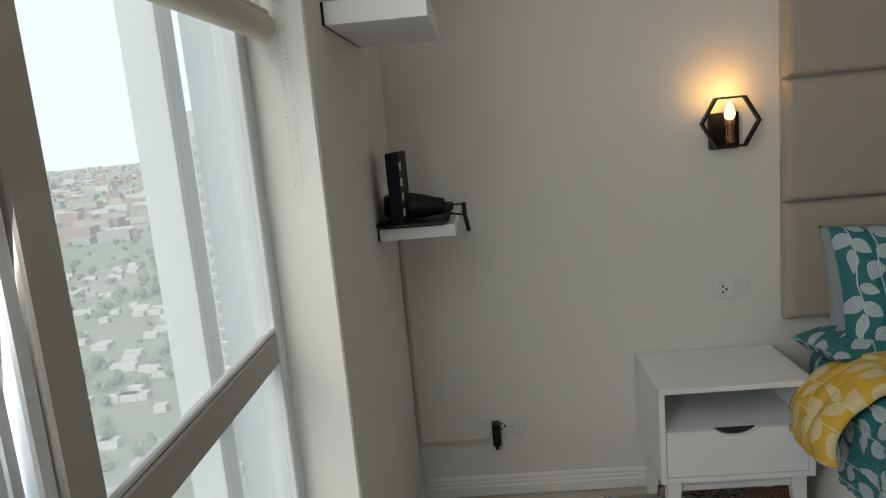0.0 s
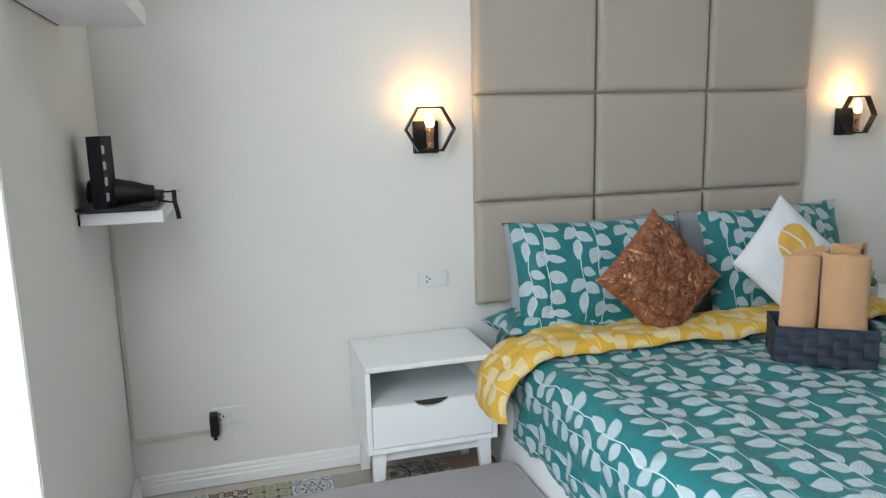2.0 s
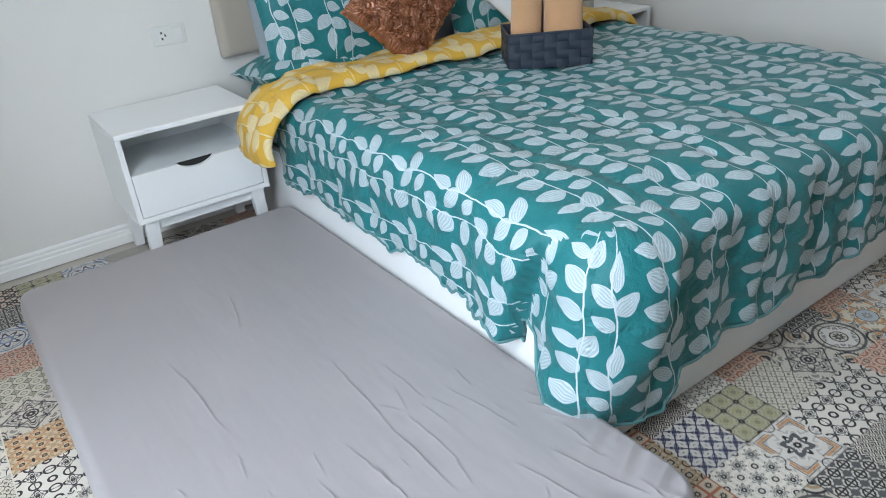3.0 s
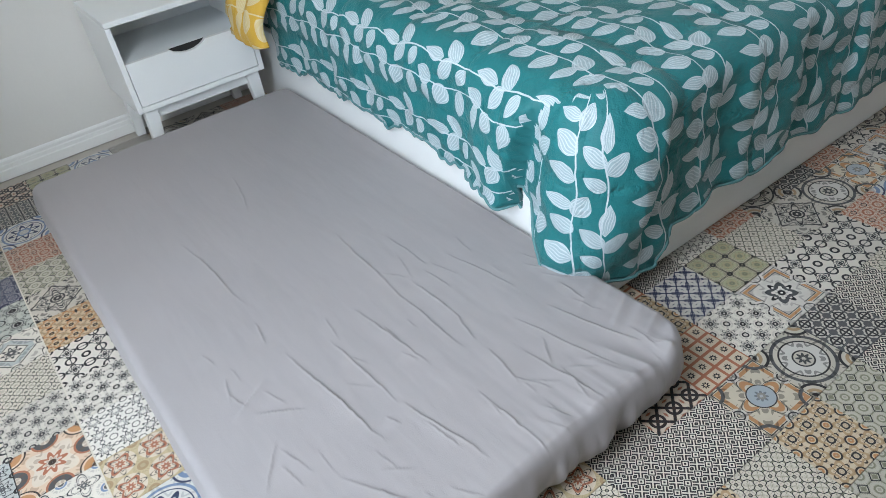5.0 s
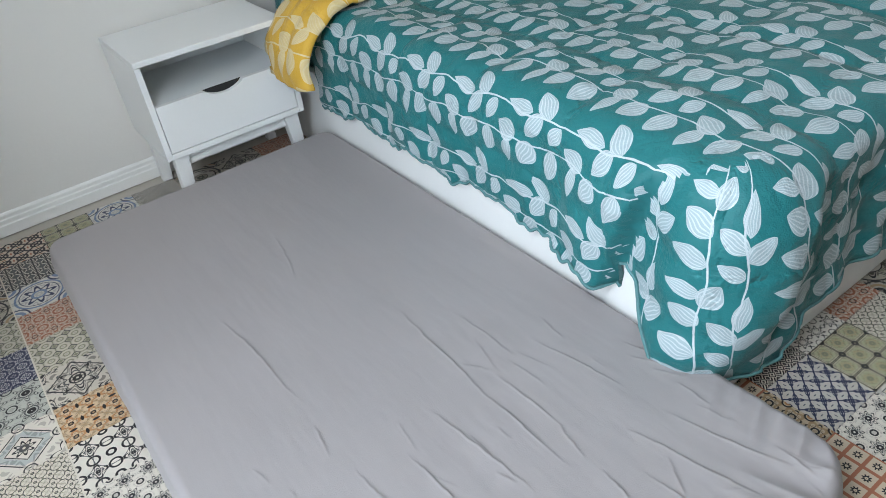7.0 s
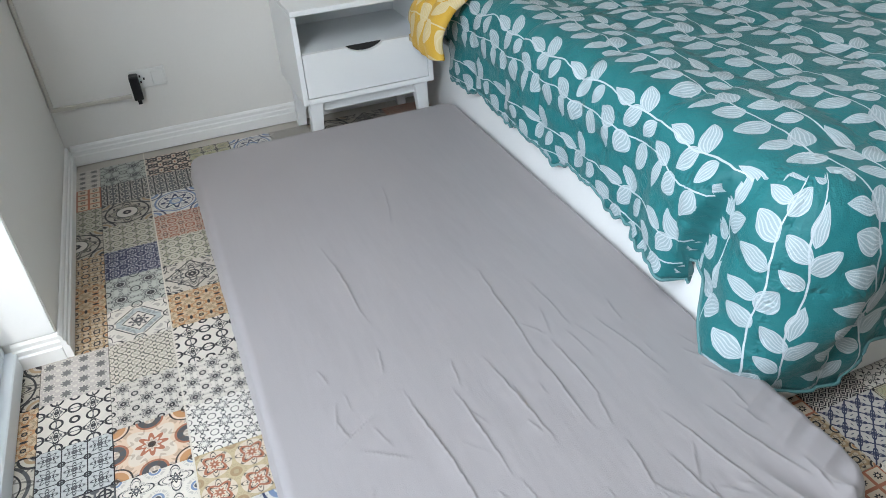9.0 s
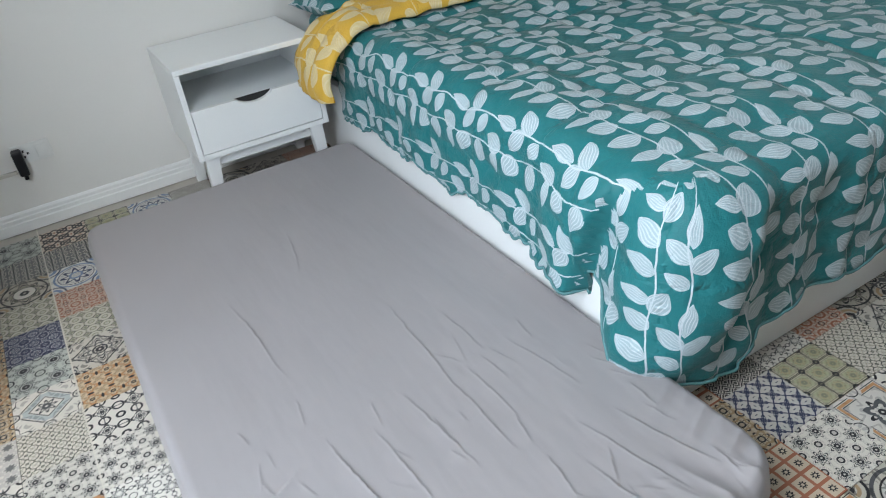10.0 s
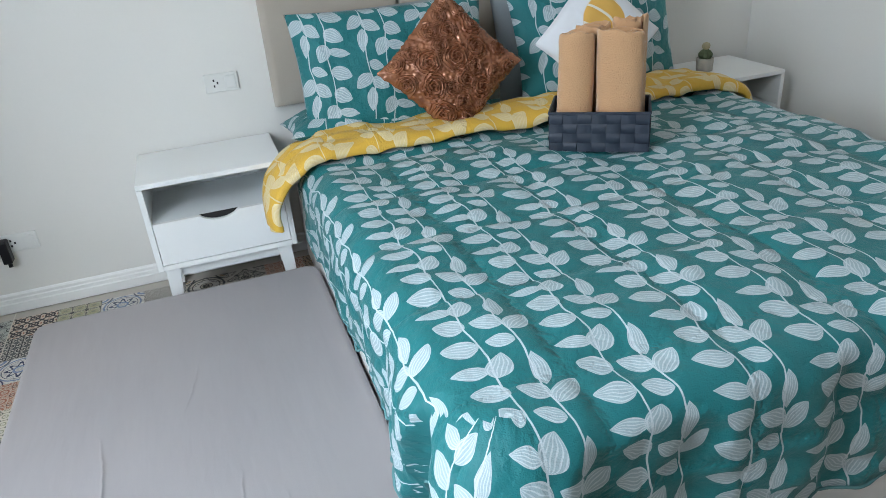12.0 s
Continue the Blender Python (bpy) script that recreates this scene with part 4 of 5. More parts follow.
def comforter_mesh():
    bm = bmesh.new()
    lay = bm.loops.layers.uv.new("UVMap")
    step = 0.0075
    ss = [i * S_ALL / round(S_ALL / step) for i in range(round(S_ALL / step) + 1)]
    ns, n_top, n_drop = len(ss), 44, 34
    cols = []
    corner = S_LEFT + S_ARC
    mid = [comforter_point(s, 0.26) for s in ss]
    run = {}
    total = 0.0
    for k in range(ns - 1, -1, -1):
        if ss[k] < corner:
            total += (mid[k] - mid[k + 1]).length
            run[k] = total
    for col_i, s in enumerate(ss):
        p, n = rim_at(s)
        spine = Vector(((CX0 + CX1) / 2, max(p.y, -1.25), 0))
        col = []
        for k in range(n_top):
            t = k / n_top
            t = 1 - (1 - t) ** 1.3
            q = spine.lerp(p, t)
            sag = 0.021 * smooth01((-q.y - 1.45) / 0.5) * smooth01((k / n_top - 0.5) * 2)
            q.z = CZ + puff(q.x, q.y) - sag
            col.append((q, {"top": (q.x, q.y)}, "top"))
        dmax = drop_at(s)
        for k in range(n_drop + 1):
            d = dmax * k / n_drop
            q = comforter_point(s, d)
            end = S_LEFT + S_ARC * 2 + S_FOOT
            uvs = {"top": (p.x, p.y), "side": (p.x - d, p.y), "flap": (CX0 + RC + (s - corner if s >= corner else -run[col_i]), CY0 - d), "far": (CX1 + d, p.y)}
            if s > end:
                kind = "far"
            elif s >= corner or (s > crease_at(d) and d > 0.10 * (corner - s) / (corner - S_CREASE)):
                kind = "flap"
            else:
                kind = "side"
            col.append((q, uvs, kind))
        cols.append(col)
    vs = [[bm.verts.new(q) for q, _, _ in col] for col in cols]
    for i in range(ns - 1):
        for k in range(len(cols[0]) - 1):
            f = bm.faces.new((vs[i][k], vs[i][k + 1], vs[i + 1][k + 1], vs[i + 1][k]))
            kind = cols[i][k + 1][2] if k >= n_top else "top"
            if k > n_top + 6:
                d = drop_at(ss[i]) * (k - n_top) / n_drop
                if -0.011 < ss[i] - crease_at(d) < 0.004:
                    f.material_index = 1
            for lp, (a, b) in zip(f.loops, ((i, k), (i, k + 1), (i + 1, k + 1), (i + 1, k))):
                lp[lay].uv = cols[a][b][1].get(kind) or cols[a][b][1]["top"]
    bmesh.ops.remove_doubles(bm, verts=bm.verts[:], dist=0.0004)
    bmesh.ops.recalc_face_normals(bm, faces=bm.faces[:])
    return bm


comforter = part("comforter", comforter_mesh(), [teal_vine, teal_plain], None, "", True)
tagged(comforter, "puffy teal comforter with pale leaf vines, draped over the bed", "comforter")
thick = comforter.modifiers.new("thickness", "SOLIDIFY")
thick.thickness, thick.offset = 0.02, -1.0

hem_places = [S_ALL * k / 700 for k in range(701)]
hem_bm = bmesh.new()
for run_of in ([s for s in hem_places if s < S_CREASE - 0.088], [s for s in hem_places if s > S_CREASE - 0.084]):
    tube([comforter_point(s, drop_at(s) + 0.001) for s in run_of], 0.0042, 6, hem_bm)
part("hem", hem_bm, surface("hem_piping", (0.10, 0.24, 0.25), 0.7, 0.2, 30, 200, 0.2), comforter, "rolled pale teal hem", True)

FOLD_PATH = [(-0.092, 0.372), (-0.090, 0.425), (-0.060, 0.485), (-0.005, 0.535), (0.07, 0.562), (0.2, 0.566), (0.8, 0.57), (1.4, 0.566), (1.54, 0.558), (1.62, 0.52), (1.65, 0.44), (1.66, 0.38)]


def along(path, f):
    ln = [0.0]
    for a, b in zip(path, path[1:]):
        ln.append(ln[-1] + math.dist(a, b))
    d = f * ln[-1]
    for k in range(len(path) - 1):
        if d <= ln[k + 1] or k == len(path) - 2:
            t = (d - ln[k]) / (ln[k + 1] - ln[k])
            p0, p1, p2, p3 = (path[max(0, min(len(path) - 1, k + o))] for o in (-1, 0, 1, 2))
            out = []
            for a, b, c, e in zip(p0, p1, p2, p3):
                out.append(0.5 * (2 * b + (c - a) * t + (2 * a - 5 * b + 4 * c - e) * t * t + (3 * b - a - 3 * c + e) * t ** 3))
            return out, d


def fold_mesh():
    """The turned-back head end: a soft roll lying across the bed, its reverse side up."""
    def place(s, t):
        (x, zz), d = along(FOLD_PATH, s)
        a = t * math.pi * 1.25
        w = 0.118
        hang = 1 - smooth01(d / 0.22)
        yc = -0.47 + 0.015 * math.sin(d * 5) - 0.02 * noise.noise(Vector((d * 3, 0, 2))) - 0.012 * hang
        w *= 1 - 0.04 * hang
        if t < 0.8:
            y = yc - w + 2 * w * t / 0.8
            lift = 0.026 * math.sqrt(max(0.0, 1 - (1 - min(1.0, (t / 0.8) / 0.2)) ** 2)) - 0.012 * smooth01((t / 0.8 - 0.75) / 0.25)
        else:
            y = yc + w - 0.02 * (t - 0.8) / 0.2
            lift = 0.014 - 0.03 * (t - 0.8) / 0.2
        lift += 0.016 * noise.noise(Vector((d * 6, t * 3, 5))) + 0.009 * noise.noise(Vector((d * 14, t * 8, 1)))
        (xa, za), _ = along(FOLD_PATH, max(0, s - 0.01))
        (xb, zb), _ = along(FOLD_PATH, min(1, s + 0.01))
        tx, tz = xb - xa, zb - za
        ln = math.hypot(tx, tz) or 1
        return Vector((x - tz / ln * lift, y, zz - 0.022 + tx / ln * lift))

    return grid(220, 30, place, lambda s, t: (s * 2.05 + 0.03, t * 0.30 + 0.1))


fold = part("turned_back_edge", fold_mesh(), yellow_vine, comforter, "yellow reverse side with cream leaves", True)
fm = fold.modifiers.new("thickness", "SOLIDIFY")
fm.thickness, fm.offset = 0.012, 1.0


# ---- pillows and cushions ----
def pillow_mesh(w, h, d, dens=44, crease=0.004, seed=0, motif=None, flat=False):
    """A stuffed cover: two domed faces that meet in a thin edge, corners drawn out; local x wide, z high, -y front."""
    def side(sg):
        def place(s, t):
            x, z = 2 * s - 1, 2 * t - 1
            e = (1 - abs(x) ** 2.6) * (1 - abs(z) ** 2.6)
            th = d / 2 * max(0.0, e) ** 0.55
            pinch = 1 - 0.055 * (1 - abs(x) ** 2) * abs(z) ** 3
            pinch2 = 1 - 0.055 * (1 - abs(z) ** 2) * abs(x) ** 3
            wr = crease * noise.noise(Vector((x * 3 + seed, z * 3, sg))) * 2 * e ** 0.5
            wr += crease * abs(noise.noise(Vector((x * 8 + seed, z * 5, sg * 3)))) * e ** 0.3
            extra = motif(x, z) * min(1.0, e * 4) if motif and sg < 0 else 0.0
            if motif:
                rag = 1 + 0.05 * noise.noise(Vector((x * 9, z * 9, 11))) * max(abs(x), abs(z)) ** 6
                pinch, pinch2 = pinch * rag, pinch2 * rag
            return Vector((x * w / 2 * pinch2, sg * (th + wr + extra), z * h / 2 * pinch))
        return place

    bm = grid(dens, dens, side(-1), None if flat else (lambda s, t: (-s * w + 0.04 * seed, -t * h + 0.1 + 0.03 * seed)))
    tmp = bpy.data.meshes.new("tmp")
    b2 = grid(min(dens, 44), min(dens, 44), side(1), None if flat else (lambda s, t: (s * w, t * h)))
    b2.to_mesh(tmp)
    b2.free()
    bm.from_mesh(tmp)
    bpy.data.meshes.remove(tmp)
    bmesh.ops.remove_doubles(bm, verts=bm.verts[:], dist=0.0008)
    bmesh.ops.recalc_face_normals(bm, faces=bm.faces[:])
    return bm


def lay_pillow(name, bm, mt, at, label, category, group=""):
    ob = part(name, bm, mt, None, "", True, at)
    return tagged(ob, label, category, group)


lay_pillow("pillow", pillow_mesh(0.70, 0.32, 0.15, 50, 0.006, 7), teal_vine, pose(0.352, -0.225, 0.556, 84, 0, 0), "flat teal leaf-print pillow lying under the others", "pillow", "pillows on the bed")
lay_pillow("pillow", pillow_mesh(0.64, 0.46, 0.13, seed=3), grey_cotton, pose(0.395, -0.155, 0.695, -9, 0, 0), "plain grey-blue pillow leaning on the headboard", "pillow", "pillows on the bed")
lay_pillow("pillow", pillow_mesh(0.66, 0.46, 0.13, seed=5), grey_cotton, pose(1.15, -0.155, 0.695, -9, 0, 0), "plain grey-blue pillow leaning on the headboard", "pillow", "pillows on the bed")
lay_pillow("pillow", pillow_mesh(0.68, 0.45, 0.15, 60, 0.005, 1), teal_vine, pose(0.402, -0.275, 0.714, -17, 0.5, -2), "teal leaf-print pillow propped upright", "pillow", "pillows on the bed")
lay_pillow("pillow", pillow_mesh(0.68, 0.45, 0.15, 60, 0.005, 2), teal_vine, pose(1.18, -0.275, 0.722, -15, -1, 2), "teal leaf-print pillow propped upright", "pillow", "pillows on the bed")

rr = random.Random(11)
ROSES = []
for tries in range(900):
    x, zz, r = rr.uniform(-0.95, 0.95), rr.uniform(-0.95, 0.95), rr.uniform(0.17, 0.31)
    if all(math.hypot(x - a, zz - b) > 0.72 * (r + c) for a, b, c, _ in ROSES):
        ROSES.append((x, zz, r, rr.uniform(0, 6.28)))


def roses(x, z):
    h = 0.006 * noise.noise(Vector((x * 14, z * 14, 2)))
    for a, b, r, ph in ROSES:
        q = math.hypot(x - a, z - b) / r
        if q < 1:
            th = math.atan2(z - b, x - a) + 0.7 * noise.noise(Vector((x * 6, z * 6, ph)))
            q = min(1.0, q * (1 + 0.16 * noise.noise(Vector((x * 9, z * 9, ph)))))
            ruffle = math.sin(q * 30 + 2 * th + ph + 0.8 * math.sin(th * 5 + ph) + 0.5 * math.sin(th * 11 + q * 6))
            h += (1 - q * q) * 0.013 - 0.012 * math.exp(-(q / 0.22) ** 2) + 0.0062 * ruffle * (1 - q ** 6)
    return h


lay_pillow("cushion", pillow_mesh(0.355, 0.355, 0.11, 190, 0.002, 4, roses, True), brown_satin, pose(0.548, -0.437, 0.737, -17, 0, 0) @ pose(0, 0, 0, 0, 47.5, 0), "shiny brown satin cushion covered in ruffled rosettes, on its corner", "cushion", "cushions on the bed")
lay_pillow("cushion", pillow_mesh(0.35, 0.35, 0.11, 50, 0.003, 6, None, True), print_cotton, pose(1.105, -0.425, 0.76, -16, 0, 0) @ pose(0, 0, 0, 0, -44, 0), "white cushion with a round yellow leaf motif, on its corner", "cushion", "cushions on the bed")


# ---- woven basket with rolled towels ----
BK = pose(0.872, -0.832, 0.534, 0, 0, -33.5)
BW, BD, BH = 0.288, 0.185, 0.112
basket = thing("basket", BK, "dark navy woven strap basket on the bed", "basket")


def weave(width, height, nx, nz):
    """One woven side: over-and-under straps, local x wide, z high, front towards -y."""
    bm = bmesh.new()
    cw, ch = width / nx, height / nz
    for i in range(nx):
        for j in range(nz):
            up = (i + j) % 2
            n = 4
            vs = []
            for a in range(n + 1):
                row = []
                for b in range(n + 1):
                    s, t = a / n, b / n
                    hump = math.sin(math.pi * (t if up else s))
                    edge = 0.94
                    x = (i + 0.5 + (s - 0.5) * (edge if up else 1.0)) * cw - width / 2
                    zz = (j + 0.5 + (t - 0.5) * (1.0 if up else edge)) * ch
                    row.append(bm.verts.new((x, -0.0035 * hump + 0.001, zz)))
                vs.append(row)
            for a in range(n):
                for b in range(n):
                    bm.faces.new((vs[a][b], vs[a + 1][b], vs[a + 1][b + 1], vs[a][b + 1]))
    block((-width / 2, 0.0016, 0), (width / 2, 0.004, height), bm=bm)
    return bm


for nm, w, at in (("front_weave", BW, pose(0, -BD / 2, 0)), ("back_weave", BW, pose(0, BD / 2, 0, 0, 0, 180)), ("side_weave", BD, pose(-BW / 2, 0, 0, 0, 0, -90)), ("side_weave", BD, pose(BW / 2, 0, 0, 0, 0, 90))):
    part(nm, weave(w, BH, 7 if w == BW else 5, 4), strap, basket, "", True, at)
part("base", block((-BW / 2 + 0.004, -BD / 2 + 0.004, 0), (BW / 2 - 0.004, BD / 2 - 0.004, 0.005)), strap, basket)
for nm, lo, hi in (("rim", (-BW / 2 - 0.002, -BD / 2 - 0.003, BH), (BW / 2 + 0.002, -BD / 2 + 0.004, BH + 0.008)), ("rim", (-BW / 2 - 0.002, BD / 2 - 0.004, BH), (BW / 2 + 0.002, BD / 2 + 0.003, BH + 0.008)),
                   ("rim", (-BW / 2 - 0.003, -BD / 2 + 0.005, BH), (-BW / 2 + 0.004, BD / 2 - 0.005, BH + 0.008)), ("rim", (BW / 2 - 0.004, -BD / 2 + 0.005, BH), (BW / 2 + 0.003, BD / 2 - 0.005, BH + 0.008))):
    part(nm, block(lo, hi, 0.002, 1), strap, basket)


def towel_roll(rx, ry, h, seed):
    """A towel rolled up and stood on end: a spiral of thick cloth with soft edges."""
    turns, th = 2.6, 0.011
    n = 110

    def place(s, t):
        ang = s * turns * 2 * math.pi + seed
        shrink = 1 - s * 0.80
        wob = 1 + 0.03 * math.sin(ang * 2 + seed) + 0.05 * noise.noise(Vector((ang * 0.6, t * 4, seed))) + 0.025 * noise.noise(Vector((ang * 2.5, t * 14, seed)))
        top = h - 0.012 * s + 0.006 * math.sin(ang * 1.5 + seed) + 0.006 * noise.noise(Vector((ang * 1.7, 3, seed)))
        if t < 0.7:
            f, inset = t / 0.7, 0.0
        elif t < 0.85:
            a = (t - 0.7) / 0.15 * math.pi / 2
            f, inset = 1 + 0.008 / top * math.sin(a) * 2, th * 0.5 * (1 - math.cos(a))
        else:
            a = (t - 0.85) / 0.15
            f, inset = 1 + 0.016 / top * (1 - a * 1.4), th * (0.5 + 0.6 * a)
        return Vector(((rx * shrink * wob - inset) * math.cos(ang), (ry * shrink * wob - inset) * math.sin(ang), top * f))

    bm = grid(n * 2, 40, place)
    bmesh.ops.recalc_face_normals(bm, faces=bm.faces[:])
    return bm


for k, (x, y, rx, ry, h, label) in enumerate(((-0.071, -0.035, 0.064, 0.046, 0.315, "tan"), (0.064, -0.035, 0.074, 0.048, 0.318, "tan"), (-0.040, 0.050, 0.062, 0.036, 0.322, "tan"), (0.078, 0.050, 0.058, 0.036, 0.335, "tan"))):
    ob = part("towel", towel_roll(rx, ry, h, 1.7 * k + 0.4), terry, None, "", True, BK @ pose(x, y, 0.006, -1.5, 1.5 if x < 0 else -1, 0))
    tagged(ob, "tan terry towel rolled up and stood in the basket", "towel", "towels in the basket")


# ---- nightstands ----
def nightstand(at, label):
    """Cabinet with open shelf over one drawer, on four tapered legs; origin at the back middle on the floor."""
    ns = thing("nightstand", at, label, "nightstand", "nightstands beside the bed")
    w, d, z0, z1, th = 0.466, 0.345, 0.19, 0.50, 0.018
    hw = w / 2
    part("top_panel", block((-hw, -d, z1 - th), (hw, -0.004, z1), 0.0025), lacquer_white, ns)
    part("side_panel", block((-hw, -d, z0), (-hw + th, -0.004, z1 - th - 0.0005), 0.0015), lacquer_white, ns)
    part("side_panel", block((hw - th, -d, z0), (hw, -0.004, z1 - th - 0.0005), 0.0015), lacquer_white, ns)
    part("bottom_panel", block((-hw + th, -d, z0), (hw - th, -0.004, z0 + th), 0.0015), lacquer_white, ns)
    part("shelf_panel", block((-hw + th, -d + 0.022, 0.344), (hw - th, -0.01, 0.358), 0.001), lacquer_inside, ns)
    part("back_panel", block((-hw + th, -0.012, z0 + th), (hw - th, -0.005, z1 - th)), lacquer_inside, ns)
    # drawer front with a crescent finger grip cut into its top edge
    zt, zb, x0, x1 = 0.359, z0 + th + 0.003, -hw + th + 0.002, hw - th - 0.002
    pts = [(x0, zb), (x1, zb), (x1, zt)]
    cx, hwid, dip = -0.002, 0.062, 0.022
    for k in range(17):
        u = 1 - 2 * k / 16
        pts.append((cx + hwid * u, zt - dip * max(0.0, 1 - u * u) ** 0.8))
    pts.append((x0, zt))
    drawer = part("drawer", ngon_prism(pts, 0.016, lambda u, v, q: Vector((u, -d + 0.002 + q, v))), lacquer_white, ns)
    # dark plate behind the cut-out paints in the recess's shade
    part("grip_shade", block((cx - hwid - 0.002, -d + 0.0185, zt - dip - 0.004), (cx + hwid + 0.002, -d + 0.0215, zt - 0.0008)), recess_shade, drawer, "dark plate painted as the shade in the finger grip")
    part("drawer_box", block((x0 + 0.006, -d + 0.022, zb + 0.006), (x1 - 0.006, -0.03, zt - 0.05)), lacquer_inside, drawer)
    # leg frame
    part("front_rail", block((-hw + 0.052, -d + 0.03, z0 - 0.042), (hw - 0.052, -d + 0.05, z0 - 0.0005), 0.002), lacquer_white, ns)
    part("back_rail", block((-hw + 0.052, -0.06, z0 - 0.042), (hw - 0.052, -0.04, z0 - 0.0005), 0.002), lacquer_white, ns)
    for sx in (-1, 1):
        part("side_rail", block((sx * (hw - 0.045) - 0.009, -d + 0.052, z0 - 0.042), (sx * (hw - 0.045) + 0.009, -0.062, z0 - 0.0005), 0.002), lacquer_white, ns)
        for yy in (-d + 0.032, -0.052):
            bm = block((-0.024, -0.019, 0), (0.024, 0.019, z0 - 0.0005), 0.003)
            for v in bm.verts:
                f = 1 - v.co.z / z0
                v.co.x = v.co.x * (1 - 0.32 * f) + sx * 0.012 * f
                v.co.y = v.co.y * (1 - 0.25 * f)
            part("leg", bm, lacquer_white, ns, "", False, Matrix.Translation((sx * (hw - 0.045), yy, 0)))
    return ns


nightstand((-0.270, -0.006, 0), "white nightstand with open shelf, one drawer and tapered legs")
nightstand((1.785, -0.018, 0), "white nightstand with a small cactus on top")

cactus = thing("potted_cactus", (1.755, -0.19, 0.5), "small striped cactus in a pale concrete pot on the nightstand", "plant")
part("pot", lathe([(0.025, 0), (0.033, 0.002), (0.035, 0.05), (0.034, 0.054), (0.030, 0.054), (0.029, 0.046), (0.004, 0.045)], 24), concrete_pot, cactus, "pale round pot", True)
part("soil", lathe([(0.029, 0.044), (0.029, 0.047), (0.01, 0.049)], 20), soil, cactus, "", True)
cb = bmesh.new()
rings = []
for j in range(12):
    f = j / 11
    ring = []
    for k in range(48):
        th = 2 * math.pi * k / 48
        r = 0.026 * math.sin(math.pi * (0.18 + 0.74 * f)) * (1 + 0.12 * math.cos(th * 10))
        ring.append(cb.verts.new((r * math.cos(th), r * math.sin(th), 0.047 + 0.045 * f)))
    rings.append(ring)
for a, b in zip(rings, rings[1:]):
    for k in range(48):
        cb.faces.new((a[k], a[(k + 1) % 48], b[(k + 1) % 48], b[k]))
cb.faces.new(rings[-1])
part("body", cb, cactus_green, cactus, "dark ribbed cactus body", True)
part("tip", lathe([(0.010, 0.088), (0.016, 0.095), (0.017, 0.105), (0.012, 0.114), (0.002, 0.117)], 20), cactus_tip, cactus, "pale woolly tip", True)


# ---- hexagon wall lamps ----
def wall_lamp(x, z, group):
    lamp = thing("wall_lamp", (x, 0, z), "black hexagon wall lamp with a lit candle bulb", "wall lamp", group)
    part("back_plate", block((-0.047, -0.024, -0.088), (0.047, -0.0005, 0.030), 0.003), black_steel, lamp)
    hexa = [(0.094 * math.cos(math.pi * k / 3), 0.081 / 0.866 * math.sin(math.pi * k / 3) * 0.985) for k in range(6)]
    yo, dep, t = -0.066, 0.026, 0.007
    for k in range(6):
        (xa, za), (xb, zb) = hexa[k], hexa[(k + 1) % 6]
        f = 1 - t / 0.085
        quad = [(xa, za), (xb, zb), (xb * f, zb * f), (xa * f, za * f)]
        part("hexagon_bar", ngon_prism(quad, dep, lambda u, v, q: Vector((u, yo - dep + q, v))), black_steel, lamp)
    part("arm", block((-0.008, -0.07, -0.082), (0.008, -0.023, -0.070), 0.002), black_steel, lamp)
    part("socket", lathe([(0.010, -0.070), (0.0125, -0.066), (0.0125, -0.012), (0.015, -0.008), (0.017, 0.006), (0.010, 0.007)], 24, at=(0, -0.075, 0)), copper, lamp, "copper candle sleeve", True)
    part("bulb", lathe([(0.009, 0.007), (0.0155, 0.014), (0.0175, 0.026), (0.015, 0.042), (0.009, 0.056), (0.003, 0.066), (0.0005, 0.070)], 24, at=(0, -0.075, 0)), bulb_glass, lamp, "glowing candle bulb", True)
    bulb_lamp("bulb_light", (x, -0.075, z + 0.085), 1.4)
    return lamp


wall_lamp(-0.182, 1.273, "wall lamps by the headboard")
wall_lamp(1.735, 1.285, "wall lamps by the headboard")


# ---- sockets, cable ----
def socket_plate(x, z, label, switch=True):
    so = thing("wall_socket", (x, 0, z), label, "socket")
    part("plate", block((-0.059, -0.008, -0.033), (0.059, -0.0005, 0.033), 0.003), plate_plastic, so)
    # no openings are cut: dark blocks paint the shade of the pin holes
    for dx, dz in ((-0.026, 0.010), (-0.026, -0.010), (-0.014, 0.0)):
        part("hole_shade", block((dx - 0.0028, -0.0088, dz - 0.004), (dx + 0.0028, -0.0079, dz + 0.004)), recess_shade, so)
    if switch:
        part("rocker", block((0.012, -0.0115, -0.022), (0.048, -0.0081, 0.022), 0.0015), plate_plastic, so)
    return so


socket_plate(-0.166, 0.707, "white double socket plate on the wall")
socket_plate(-0.957, 0.262, "white socket plate low on the wall")
adapter = thing("power_adapter", (-1.003, -0.0095, 0.245), "black plug-in power adapter in the wall socket", "adapter")
part("body", block((-0.015, -0.042, -0.042), (0.015, 0, 0.042), 0.005), black_plastic, adapter)
part("plug_tip", block((-0.007, -0.024, -0.062), (0.006, -0.014, -0.043), 0.002), black_plastic, adapter)

trunking = thing("cable_trunking", (X_W, 0, 0.2), "slim white cable trunking in the wall corner", "cable trunking")
part("upright_run", block((0.003, -0.014, 0.016), (0.014, -0.001, 0.83), 0.001), trunk_cream, trunking)
part("level_run", block((0.003, -0.014, 0.003), (0.262, -0.001, 0.015), 0.001), trunk_cream, trunking)


